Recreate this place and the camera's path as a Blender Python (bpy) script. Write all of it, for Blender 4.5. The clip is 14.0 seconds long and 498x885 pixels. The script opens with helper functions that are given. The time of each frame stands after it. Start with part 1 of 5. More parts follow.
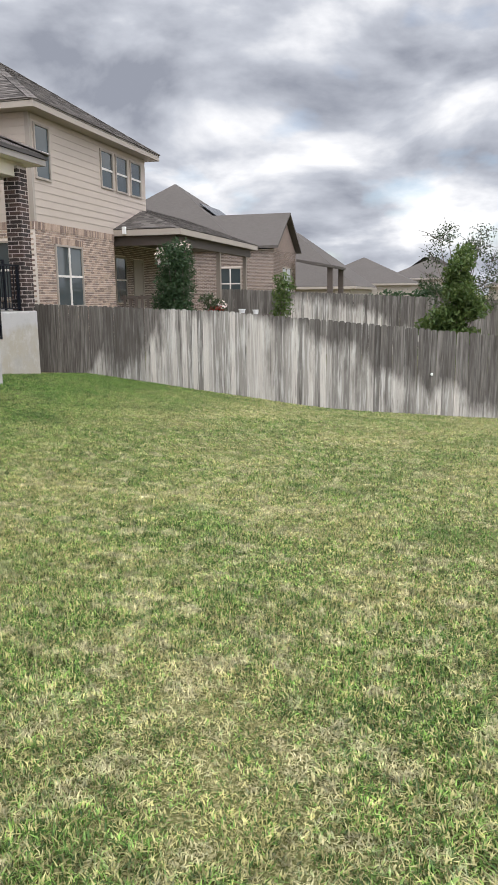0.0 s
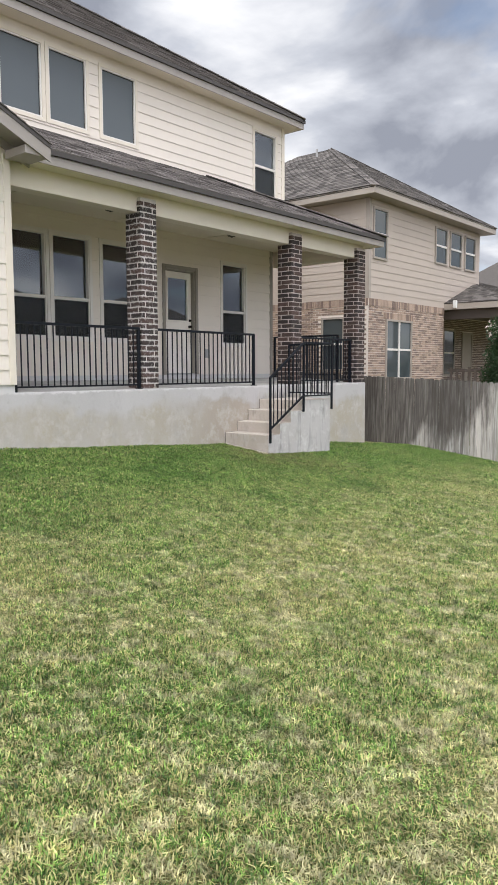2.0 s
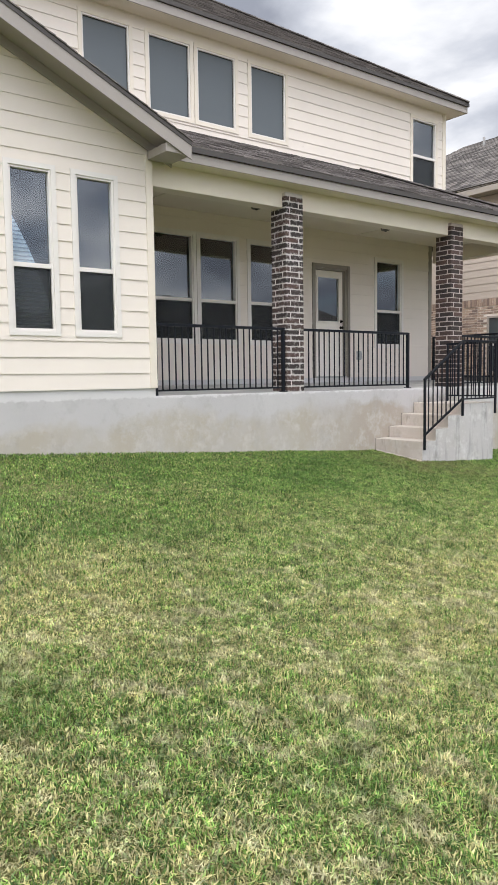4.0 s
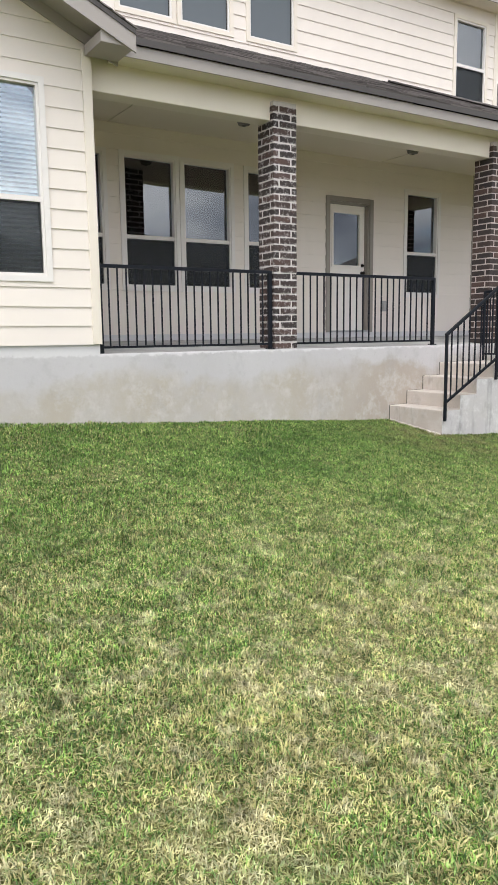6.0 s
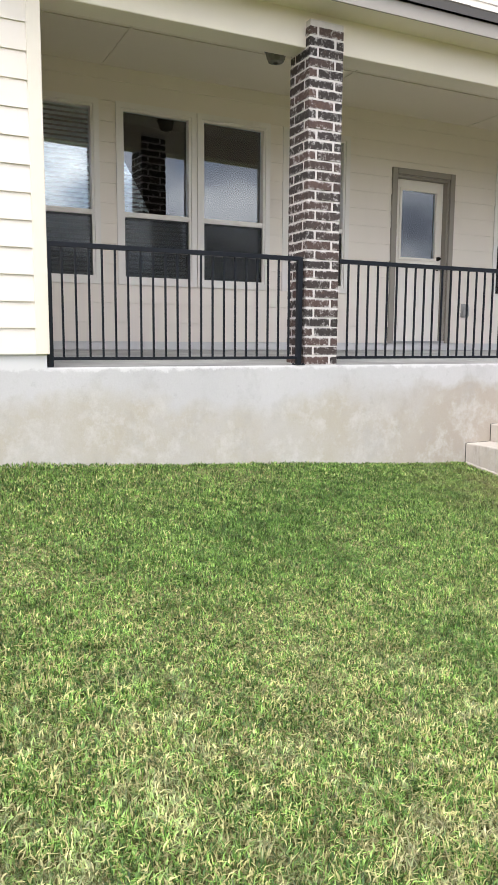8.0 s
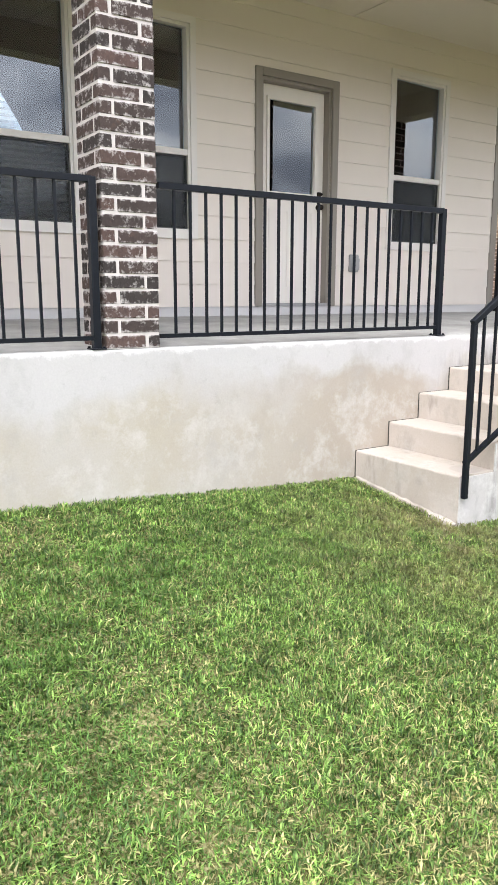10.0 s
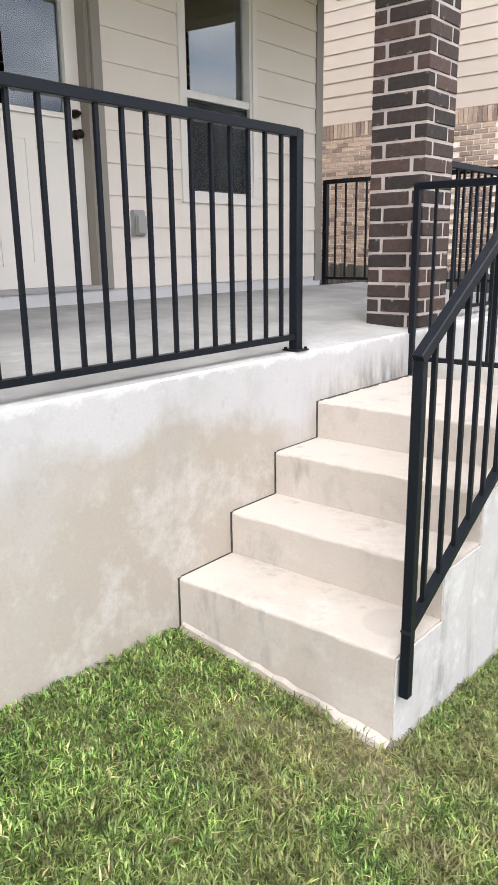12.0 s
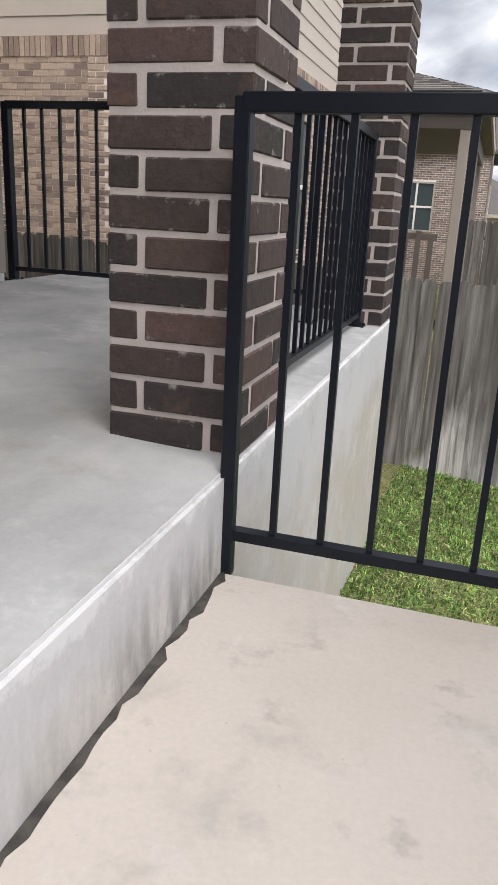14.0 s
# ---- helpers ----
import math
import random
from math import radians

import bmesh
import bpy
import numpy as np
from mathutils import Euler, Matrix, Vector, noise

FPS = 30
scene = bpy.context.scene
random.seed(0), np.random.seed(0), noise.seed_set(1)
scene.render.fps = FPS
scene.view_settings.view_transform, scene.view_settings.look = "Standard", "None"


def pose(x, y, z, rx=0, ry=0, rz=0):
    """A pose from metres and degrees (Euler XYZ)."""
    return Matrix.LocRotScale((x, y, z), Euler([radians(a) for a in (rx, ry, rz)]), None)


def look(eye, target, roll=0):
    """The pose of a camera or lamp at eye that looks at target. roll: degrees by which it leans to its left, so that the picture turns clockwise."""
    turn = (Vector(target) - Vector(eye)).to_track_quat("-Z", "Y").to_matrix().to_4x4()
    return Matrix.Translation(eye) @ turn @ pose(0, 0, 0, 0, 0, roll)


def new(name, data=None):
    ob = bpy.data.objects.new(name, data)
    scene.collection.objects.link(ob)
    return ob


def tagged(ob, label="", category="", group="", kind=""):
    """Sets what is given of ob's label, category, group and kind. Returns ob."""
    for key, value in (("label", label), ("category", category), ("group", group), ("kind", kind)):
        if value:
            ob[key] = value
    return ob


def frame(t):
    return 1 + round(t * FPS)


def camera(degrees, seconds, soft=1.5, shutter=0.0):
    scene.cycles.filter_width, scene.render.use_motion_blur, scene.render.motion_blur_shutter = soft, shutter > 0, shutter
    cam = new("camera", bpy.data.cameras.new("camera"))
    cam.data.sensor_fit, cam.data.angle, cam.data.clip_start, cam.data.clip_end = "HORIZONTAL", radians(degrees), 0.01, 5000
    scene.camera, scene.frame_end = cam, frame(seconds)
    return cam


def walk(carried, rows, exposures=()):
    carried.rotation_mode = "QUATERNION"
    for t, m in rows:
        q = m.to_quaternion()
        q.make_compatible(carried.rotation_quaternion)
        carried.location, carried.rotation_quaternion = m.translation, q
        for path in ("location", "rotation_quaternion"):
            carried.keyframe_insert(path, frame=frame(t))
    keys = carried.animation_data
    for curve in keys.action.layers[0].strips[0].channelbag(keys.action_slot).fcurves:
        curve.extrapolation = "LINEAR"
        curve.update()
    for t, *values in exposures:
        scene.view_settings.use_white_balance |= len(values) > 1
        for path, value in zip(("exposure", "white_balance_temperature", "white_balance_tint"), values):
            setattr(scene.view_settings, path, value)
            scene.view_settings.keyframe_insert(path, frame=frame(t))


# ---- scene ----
cam = camera(37.0, 14.0)
PATH = [
    (0, (0.897, 0.309, 1.515), (0.368, 2.198, 1.129), -0.6),
    (0.5, (0.853, 0.385, 1.478), (0.093, 2.206, 1.15), -0.8),
    (1, (0.842, 0.376, 1.468), (-0.098, 2.117, 1.173), -0.9),
    (1.5, (0.862, 0.295, 1.477), (-0.252, 1.938, 1.232), -0.7),
    (2, (0.845, 0.24, 1.539), (-0.43, 1.769, 1.345), -0.2),
    (2.5, (0.836, 0.193, 1.545), (-0.584, 1.594, 1.4), 0.1),
    (2.7, (0.846, 0.222, 1.518), (-0.628, 1.568, 1.392), 0.3),
    (4.8, (0.327, 1.601, 1.42), (-1.268, 2.787, 1.203), -1.2),
    (5, (0.266, 1.827, 1.404), (-1.332, 3.006, 1.17), -1.1),
    (5.5, (0.049, 2.398, 1.43), (-1.579, 3.529, 1.161), -1.0),
    (6, (-0.23, 2.926, 1.448), (-1.903, 3.982, 1.158), -0.7),
    (6.5, (-0.632, 3.548, 1.404), (-2.362, 4.511, 1.119), -0.0),
    (7, (-1.053, 4.018, 1.394), (-2.834, 4.885, 1.117), 0.5),
    (7.2, (-1.273, 4.171, 1.411), (-3.063, 5.022, 1.146), 0.8),
    (9.3, (-3.265, 5.879, 1.545), (-4.98, 6.856, 1.22), -0.7),
    (9.5, (-3.444, 6.053, 1.569), (-5.135, 7.065, 1.225), -0.4),
    (10, (-3.918, 6.502, 1.564), (-5.55, 7.589, 1.174), 0.1),
    (10.5, (-4.463, 6.945, 1.547), (-6.037, 8.099, 1.11), -0.1),
    (11, (-4.95, 7.375, 1.585), (-6.458, 8.597, 1.104), -0.1),
    (11.5, (-5.54, 7.762, 1.624), (-6.942, 9.098, 1.124), -0.2),
    (12, (-5.985, 8.22, 1.713), (-7.224, 9.707, 1.207), -0.7),
    (12.5, (-6.401, 8.816, 1.726), (-7.432, 10.447, 1.199), -0.3),
    (13, (-6.804, 9.401, 1.703), (-7.602, 11.144, 1.133), 0.6),
    (13.2, (-6.929, 9.633, 1.707), (-7.66, 11.401, 1.127), 0.8),
    (13.5, (-7.171, 9.991, 1.72), (-7.851, 11.788, 1.164), 0.8),
    (14, (-7.469, 10.533, 1.825), (-8.023, 12.359, 1.224), 2.9),
]
EXPOSURES = [(0.0, 0.38), (1.0, 0.42), (2.5, 0.46), (5.0, 0.60), (6.5, 0.72), (9.5, 1.2), (11.0, 1.22), (12.5, 1.06), (13.2, 0.85), (14.0, 0.6)]
walk(cam, [(t, look(eye, target, roll)) for t, eye, target, roll in PATH], EXPOSURES)

# ---- world, sun ----
SUN_ELEVATION, SUN_AZIMUTH = 58.0, -50.0  # degrees; azimuth from +x towards +y
world = bpy.data.worlds.new("sky")
scene.world = world
world.use_nodes = True
wt = world.node_tree
wt.nodes.clear()


def wn(kind, **values):
    node = wt.nodes.new(kind)
    for key, value in values.items():
        setattr(node, key, value)
    return node


sky = wn("ShaderNodeTexSky", sky_type="NISHITA", sun_disc=False, sun_elevation=radians(SUN_ELEVATION), sun_rotation=radians(90 - SUN_AZIMUTH))
coord = wn("ShaderNodeTexCoord")
split = wn("ShaderNodeSeparateXYZ")
lift = wn("ShaderNodeMath", operation="ADD")
lift.inputs[1].default_value = 0.34
top = wn("ShaderNodeMath", operation="MAXIMUM")
top.inputs[1].default_value = 0.05
flat_x, flat_y = wn("ShaderNodeMath", operation="DIVIDE"), wn("ShaderNodeMath", operation="DIVIDE")
plane = wn("ShaderNodeCombineXYZ")
wt.links.new(coord.outputs["Generated"], split.inputs[0])
wt.links.new(split.outputs["Z"], lift.inputs[0])
wt.links.new(lift.outputs[0], top.inputs[0])
for axis, node in (("X", flat_x), ("Y", flat_y)):
    wt.links.new(split.outputs[axis], node.inputs[0])
    wt.links.new(top.outputs[0], node.inputs[1])
    wt.links.new(node.outputs[0], plane.inputs[axis])
banks = wn("ShaderNodeTexNoise")
banks.inputs["Scale"].default_value, banks.inputs["Detail"].default_value = 2.4, 9.0
banks.inputs["Roughness"].default_value, banks.inputs["Distortion"].default_value = 0.51, 0.25
wt.links.new(plane.outputs[0], banks.inputs["Vector"])
tones = wn("ShaderNodeValToRGB")
tones.color_ramp.elements[0].position, tones.color_ramp.elements[0].color = 0.36, (1.0, 1.0, 1.02, 1)
tones.color_ramp.elements[1].position, tones.color_ramp.elements[1].color = 0.62, (0.29, 0.31, 0.37, 1)
tone = tones.color_ramp.elements.new(0.50)
tone.color = (0.53, 0.555, 0.62, 1)
wt.links.new(banks.outputs["Fac"], tones.inputs["Fac"])
gaps = wn("ShaderNodeTexNoise")
gaps.inputs["Scale"].default_value, gaps.inputs["Detail"].default_value = 3.2, 6.0
wt.links.new(plane.outputs[0], gaps.inputs["Vector"])
clear = wn("ShaderNodeMapRange")
clear.inputs["From Min"].default_value, clear.inputs["From Max"].default_value = 0.56, 0.68
clear.inputs["To Min"].default_value, clear.inputs["To Max"].default_value = 0.0, 0.5
wt.links.new(gaps.outputs["Fac"], clear.inputs["Value"])
blue, cloud = wn("ShaderNodeBackground"), wn("ShaderNodeBackground")
wt.links.new(sky.outputs[0], blue.inputs["Color"])
wt.links.new(tones.outputs[0], cloud.inputs["Color"])
blue.inputs["Strength"].default_value, cloud.inputs["Strength"].default_value = 0.12, 0.80
toward = wn("ShaderNodeVectorMath", operation="DOT_PRODUCT")
az, el = radians(SUN_AZIMUTH), radians(SUN_ELEVATION)
toward.inputs[1].default_value = (math.cos(az) * math.cos(el), math.sin(az) * math.cos(el), math.sin(el))
wt.links.new(coord.outputs["Generated"], toward.inputs[0])
veil = wn("ShaderNodeMapRange", interpolation_type="SMOOTHSTEP")
veil.inputs["From Min"].default_value, veil.inputs["From Max"].default_value = 0.0, 1.0
veil.inputs["To Min"].default_value, veil.inputs["To Max"].default_value = 0.86, 3.1
wt.links.new(toward.outputs["Value"], veil.inputs["Value"])
wt.links.new(veil.outputs[0], cloud.inputs["Strength"])
both, out = wn("ShaderNodeMixShader"), wn("ShaderNodeOutputWorld")
wt.links.new(clear.outputs[0], both.inputs["Fac"])
wt.links.new(cloud.outputs[0], both.inputs[1])
wt.links.new(blue.outputs[0], both.inputs[2])
wt.links.new(both.outputs[0], out.inputs["Surface"])

sun = new("sun", bpy.data.lights.new("sun", "SUN"))
sun.data.energy, sun.data.angle, sun.data.color = 1.25, radians(24), (1.0, 0.975, 0.94)
ca, sa, ce, se = math.cos(radians(SUN_AZIMUTH)), math.sin(radians(SUN_AZIMUTH)), math.cos(radians(SUN_ELEVATION)), math.sin(radians(SUN_ELEVATION))
sun.matrix_world = look((30 * ca * ce, 30 * sa * ce, 30 * se), (0, 0, 0))


# ---- materials ----
class Mat:
    """A node material round one Principled shader, with small steps to add variation."""

    def __init__(self, name, color=(0.5, 0.5, 0.5), rough=0.6, metal=0.0, spec=0.5):
        self.m = bpy.data.materials.new(name)
        self.m.use_nodes = True
        self.t = self.m.node_tree
        self.b = self.t.nodes["Principled BSDF"]
        self.b.inputs["Base Color"].default_value = (*color, 1)
        self.b.inputs["Roughness"].default_value = rough
        self.b.inputs["Metallic"].default_value = metal
        self.b.inputs["Specular IOR Level"].default_value = spec
        rgb = self.t.nodes.new("ShaderNodeRGB")
        rgb.outputs[0].default_value = (*color, 1)
        self.col = rgb.outputs[0]
        self.height = None
        self.obj = self.t.nodes.new("ShaderNodeTexCoord").outputs["Object"]
        self.pos = self.t.nodes.new("ShaderNodeNewGeometry").outputs["Position"]

    def noise(self, scale, detail=4.0, rough=0.55, stretch=(1, 1, 1), space="pos"):
        mp = self.t.nodes.new("ShaderNodeMapping")
        mp.inputs["Scale"].default_value = stretch
        self.t.links.new(self.pos if space == "pos" else self.obj, mp.inputs["Vector"])
        n = self.t.nodes.new("ShaderNodeTexNoise")
        n.inputs["Scale"].default_value, n.inputs["Detail"].default_value, n.inputs["Roughness"].default_value = scale, detail, rough
        self.t.links.new(mp.outputs[0], n.inputs["Vector"])
        return n.outputs["Fac"]

    def ramp(self, fac, lo, hi, to_lo=0.0, to_hi=1.0):
        r = self.t.nodes.new("ShaderNodeMapRange")
        for key, value in (("From Min", lo), ("From Max", hi), ("To Min", to_lo), ("To Max", to_hi)):
            r.inputs[key].default_value = value
        self.t.links.new(fac, r.inputs["Value"])
        return r.outputs[0]

    def times(self, a, b):
        n = self.t.nodes.new("ShaderNodeMath")
        n.operation = "MULTIPLY"
        self.t.links.new(a, n.inputs[0])
        self.t.links.new(b, n.inputs[1])
        return n.outputs[0]

    def blend(self, fac, color, kind="MIX"):
        mix = self.t.nodes.new("ShaderNodeMix")
        mix.data_type, mix.blend_type = "RGBA", kind
        self.t.links.new(fac, mix.inputs[0])
        self.t.links.new(self.col, mix.inputs[6])
        mix.inputs[7].default_value = (*color, 1)
        self.col = mix.outputs[2]
        return self

    def axis(self, name):
        s = self.t.nodes.new("ShaderNodeSeparateXYZ")
        self.t.links.new(self.pos, s.inputs[0])
        return s.outputs[name]

    def rnd(self, island=False):
        if island:
            return self.t.nodes.new("ShaderNodeNewGeometry").outputs["Random Per Island"]
        return self.t.nodes.new("ShaderNodeObjectInfo").outputs["Random"]

    def bright(self, fac, lo, hi):
        h = self.t.nodes.new("ShaderNodeHueSaturation")
        self.t.links.new(self.ramp(fac, 0, 1, lo, hi), h.inputs["Value"])
        self.t.links.new(self.col, h.inputs["Color"])
        self.col = h.outputs[0]
        return self

    def bump(self, fac, strength=0.3, depth=0.01):
        b = self.t.nodes.new("ShaderNodeBump")
        b.inputs["Strength"].default_value, b.inputs["Distance"].default_value = strength, depth
        self.t.links.new(fac, b.inputs["Height"])
        if self.height:
            self.t.links.new(self.height, b.inputs["Normal"])
        self.height = b.outputs[0]
        return self

    def done(self):
        self.t.links.new(self.col, self.b.inputs["Base Color"])
        if self.height:
            self.t.links.new(self.height, self.b.inputs["Normal"])
        return self.m


def paint(name, color, rough=0.55, dirt=0.1):
    m = Mat(name, color, rough)
    m.bright(m.noise(0.9, 3), 1 - dirt, 1 + dirt * 0.6)
    m.blend(m.ramp(m.noise(6, 5, stretch=(1, 1, 0.25)), 0.55, 0.8, 0, dirt), tuple(0.6 * c for c in color))
    m.bump(m.noise(160, 2), 0.05, 0.002)
    return m.done()


M_SIDING = paint("cream_siding_paint", (0.735, 0.66, 0.585), 0.6, 0.07)
M_TRIM = paint("cream_trim_paint", (0.72, 0.645, 0.545), 0.5, 0.06)
M_FASCIA = paint("taupe_fascia_paint", (0.32, 0.285, 0.26), 0.5, 0.08)
M_BROWN = paint("brown_grey_trim_paint", (0.26, 0.23, 0.195), 0.5, 0.08)
M_CEILING = paint("porch_ceiling_paint", (0.67, 0.60, 0.49), 0.6, 0.05)
M_DOOR = paint("off_white_door_paint", (0.78, 0.725, 0.66), 0.4, 0.04)
M_VINYL = paint("almond_vinyl", (0.72, 0.675, 0.63), 0.35, 0.04)
M_TANSIDING = paint("tan_siding_paint", (0.48, 0.405, 0.345), 0.6, 0.08)
M_TANTRIM = paint("tan_trim_paint", (0.37, 0.32, 0.275), 0.55, 0.08)
M_PATIOWOOD = paint("brown_painted_timber", (0.085, 0.066, 0.055), 0.6, 0.15)
M_PATIOPOST = paint("tan_painted_timber", (0.25, 0.21, 0.175), 0.6, 0.15)

m = Mat("black_painted_steel", (0.005, 0.0065, 0.0105), 0.38, 0.0, 0.25)
m.bright(m.noise(40, 3), 0.7, 1.5)
m.bump(m.noise(220, 2), 0.06, 0.001)
M_STEEL = m.done()
M_BRONZE = Mat("dark_bronze", (0.035, 0.028, 0.022), 0.4, 0.6).done()
M_KNOB = Mat("oil_rubbed_bronze", (0.02, 0.016, 0.013), 0.35, 0.8).done()
m = Mat("frosted_lamp_glass", (0.17, 0.155, 0.135), 0.25)
M_JAR = m.done()
m = Mat("grey_plastic", (0.34, 0.33, 0.32), 0.5)
M_PLASTIC = m.done()
M_WHITE = Mat("white_plastic", (0.8, 0.8, 0.78), 0.4).done()
M_BLACK = Mat("black_plastic", (0.02, 0.02, 0.02), 0.4).done()


def concrete(name, color, tan, tan_amount, rough=0.85, pale=0.5):
    m = Mat(name, color, rough, 0, 0.3)
    m.bright(m.noise(0.7, 5), 0.80, 1.12)
    m.blend(m.ramp(m.noise(1.1, 6, 0.6), 0.46, 0.62, 0, tan_amount), tan)
    m.blend(m.ramp(m.noise(5.5, 6, 0.65, stretch=(1, 1, 0.7)), 0.55, 0.70, 0, 0.42), (0.27, 0.255, 0.225))
    m.blend(m.ramp(m.noise(3.5, 7, 0.7), 0.56, 0.66, 0, pale), (0.66, 0.645, 0.62))
    m.bright(m.noise(90, 3), 0.92, 1.08)
    m.bump(m.noise(14, 5), 0.22, 0.012)
    m.bump(m.noise(150, 3), 0.25, 0.002)
    return m


m = Mat("foundation_concrete", (0.475, 0.455, 0.447), 0.88, 0, 0.25)
m.bright(m.noise(0.8, 5), 0.86, 1.12)
edge_z = m.t.nodes.new("ShaderNodeMath")
edge_z.operation = "ADD"
m.t.links.new(m.axis("Z"), edge_z.inputs[0])
m.t.links.new(m.ramp(m.noise(1.3, 5, 0.6), 0.2, 0.8, 0.35, -0.35), edge_z.inputs[1])
aged = m.ramp(edge_z.outputs[0], 0.98, 0.80)
near_stair = m.times(m.ramp(edge_z.outputs[0], 1.12, 0.98), m.times(m.ramp(m.axis("Y"), 8.4, 9.9), m.ramp(m.axis("Y"), 11.3, 10.8)))
m.blend(m.times(aged, m.ramp(m.noise(1.7, 6, 0.65), 0.36, 0.62, 0.45, 0.9)), (0.40, 0.355, 0.285))
m.blend(m.times(near_stair, m.ramp(m.noise(0.9, 3), 0.3, 0.6, 0.75, 1.0)), (0.37, 0.32, 0.265))
m.blend(m.times(aged, m.ramp(m.noise(4.2, 8, 0.72), 0.49, 0.68, 0, 0.6)), (0.55, 0.525, 0.505))
m.blend(m.ramp(m.noise(2.6, 6, 0.65), 0.54, 0.70, 0, 0.45), (0.335, 0.32, 0.30))
m.blend(m.ramp(m.noise(12, 6, 0.7), 0.60, 0.72, 0, 0.35), (0.30, 0.285, 0.26))
m.bright(m.noise(90, 3), 0.92, 1.08)
m.bump(m.noise(14, 5), 0.22, 0.012)
m.bump(m.noise(150, 3), 0.25, 0.002)
wet = m.times(m.times(m.times(m.ramp(m.axis("Y"), 10.9, 11.7), m.ramp(m.axis("Y"), 12.2, 12.0)), m.ramp(m.axis("Z"), 1.2, 1.02)), m.ramp(m.noise(9, 5, 0.65, stretch=(1, 1, 0.25)), 0.44, 0.62, 0, 0.8))
m.blend(wet, (0.13, 0.125, 0.12))
lip = m.t.nodes.new("ShaderNodeMath")
lip.operation = "ADD"
m.t.links.new(m.axis("Z"), lip.inputs[0])
m.t.links.new(m.ramp(m.noise(7, 7, 0.75), 0.3, 0.7, -0.035, 0.035), lip.inputs[1])
m.blend(m.ramp(lip.outputs[0], 1.215, 1.235, 0, 0.75), (0.62, 0.60, 0.59))
M_FOUND = m.done()
M_SLAB = concrete("porch_floor_concrete", (0.40, 0.39, 0.375), (0.32, 0.31, 0.295), 0.4, 0.7, 0.3)
M_SLAB.bright(M_SLAB.ramp(M_SLAB.noise(2.6, 6, 0.62, stretch=(1, 0.6, 1)), 0.36, 0.64), 0.78, 1.12)
M_SLAB = M_SLAB.done()
m = concrete("step_concrete", (0.46, 0.405, 0.355), (0.385, 0.33, 0.27), 0.4, 0.85, 0.15)
m.blend(m.ramp(m.noise(2.3, 6, 0.7), 0.57, 0.70, 0, 0.35), (0.29, 0.255, 0.225))
m.blend(m.ramp(m.noise(6, 5, 0.65, stretch=(1, 1, 0.3)), 0.60, 0.70, 0, 0.5), (0.24, 0.21, 0.185))
m.blend(m.ramp(m.noise(55, 2), 0.72, 0.80, 0, 0.55), (0.33, 0.285, 0.235))
spot = m.t.nodes.new("ShaderNodeVectorMath")
spot.operation = "DISTANCE"
spot.inputs[1].default_value = (-7.12, 10.36, 0.447)
m.t.links.new(m.pos, spot.inputs[0])
m.blend(m.ramp(spot.outputs["Value"], 0.115, 0.10, 0, 0.35), (0.30, 0.27, 0.24))
M_STEP = m.done()
m = concrete("stair_side_concrete", (0.49, 0.465, 0.455), (0.45, 0.42, 0.37), 0.3)
m.blend(m.ramp(m.noise(7, 4, 0.6, stretch=(1, 1, 0.15)), 0.50, 0.68, 0, 0.7), (0.22, 0.21, 0.20))
m.blend(m.ramp(m.noise(3, 6, 0.7), 0.52, 0.66, 0, 0.5), (0.68, 0.67, 0.65))
M_SIDE = m.done()
m = Mat("dark_joint_filler", (0.03, 0.027, 0.023), 0.95)
m.blend(m.ramp(m.noise(16, 4, 0.6), 0.42, 0.60, 0, 0.3), (0.16, 0.14, 0.12))
M_GAP = m.done()


def brick(name, color, other, mortar_smear, island=False):
    m = Mat(name, color, 0.85, 0, 0.3)
    r = m.rnd(island)
    m.blend(m.ramp(r, 0.25, 0.9, 0, 1), other)
    m.bright(m.noise(2.0, 2), 0.8, 1.2)
    m.bright(m.noise(38, 5, 0.65), 0.55, 1.45)
    m.blend(m.times(m.ramp(m.noise(22, 6, 0.7), 0.56, 0.72, 0, mortar_smear), m.ramp(m.noise(1.6, 3), 0.40, 0.62, 0.25, 1.3)), (0.52, 0.48, 0.45))
    m.bump(m.noise(60, 5, 0.65), 0.5, 0.005)
    return m.done()


m = Mat("dark_brown_brick", (0.036, 0.029, 0.027), 0.85, 0, 0.3)
m.blend(m.ramp(m.rnd(), 0.25, 0.9, 0, 1), (0.082, 0.052, 0.045))
m.bright(m.noise(2.0, 2), 0.8, 1.25)
m.bright(m.noise(38, 5, 0.65), 0.5, 1.5)
m.blend(m.ramp(m.noise(9, 4, 0.6), 0.60, 0.74, 0, 0.5), (0.125, 0.068, 0.048))
local = m.t.nodes.new("ShaderNodeSeparateXYZ")
m.t.links.new(m.obj, local.inputs[0])
rim = m.t.nodes.new("ShaderNodeMath")
rim.operation = "ABSOLUTE"
m.t.links.new(local.outputs["Z"], rim.inputs[0])
smear = m.t.nodes.new("ShaderNodeMath")
smear.operation = "ADD"
m.t.links.new(m.noise(26, 6, 0.7), smear.inputs[0])
m.t.links.new(m.ramp(rim.outputs[0], 0.016, 0.036, 0.0, 0.13), smear.inputs[1])
first = m.ramp(m.axis("Y"), 9.4, 9.0, 0.0, 1.0)
m.blend(m.times(m.ramp(smear.outputs[0], 0.55, 0.74, 0, 0.95), first), (0.50, 0.46, 0.445))
m.blend(m.ramp(smear.outputs[0], 0.66, 0.76, 0, 0.45), (0.42, 0.38, 0.35))
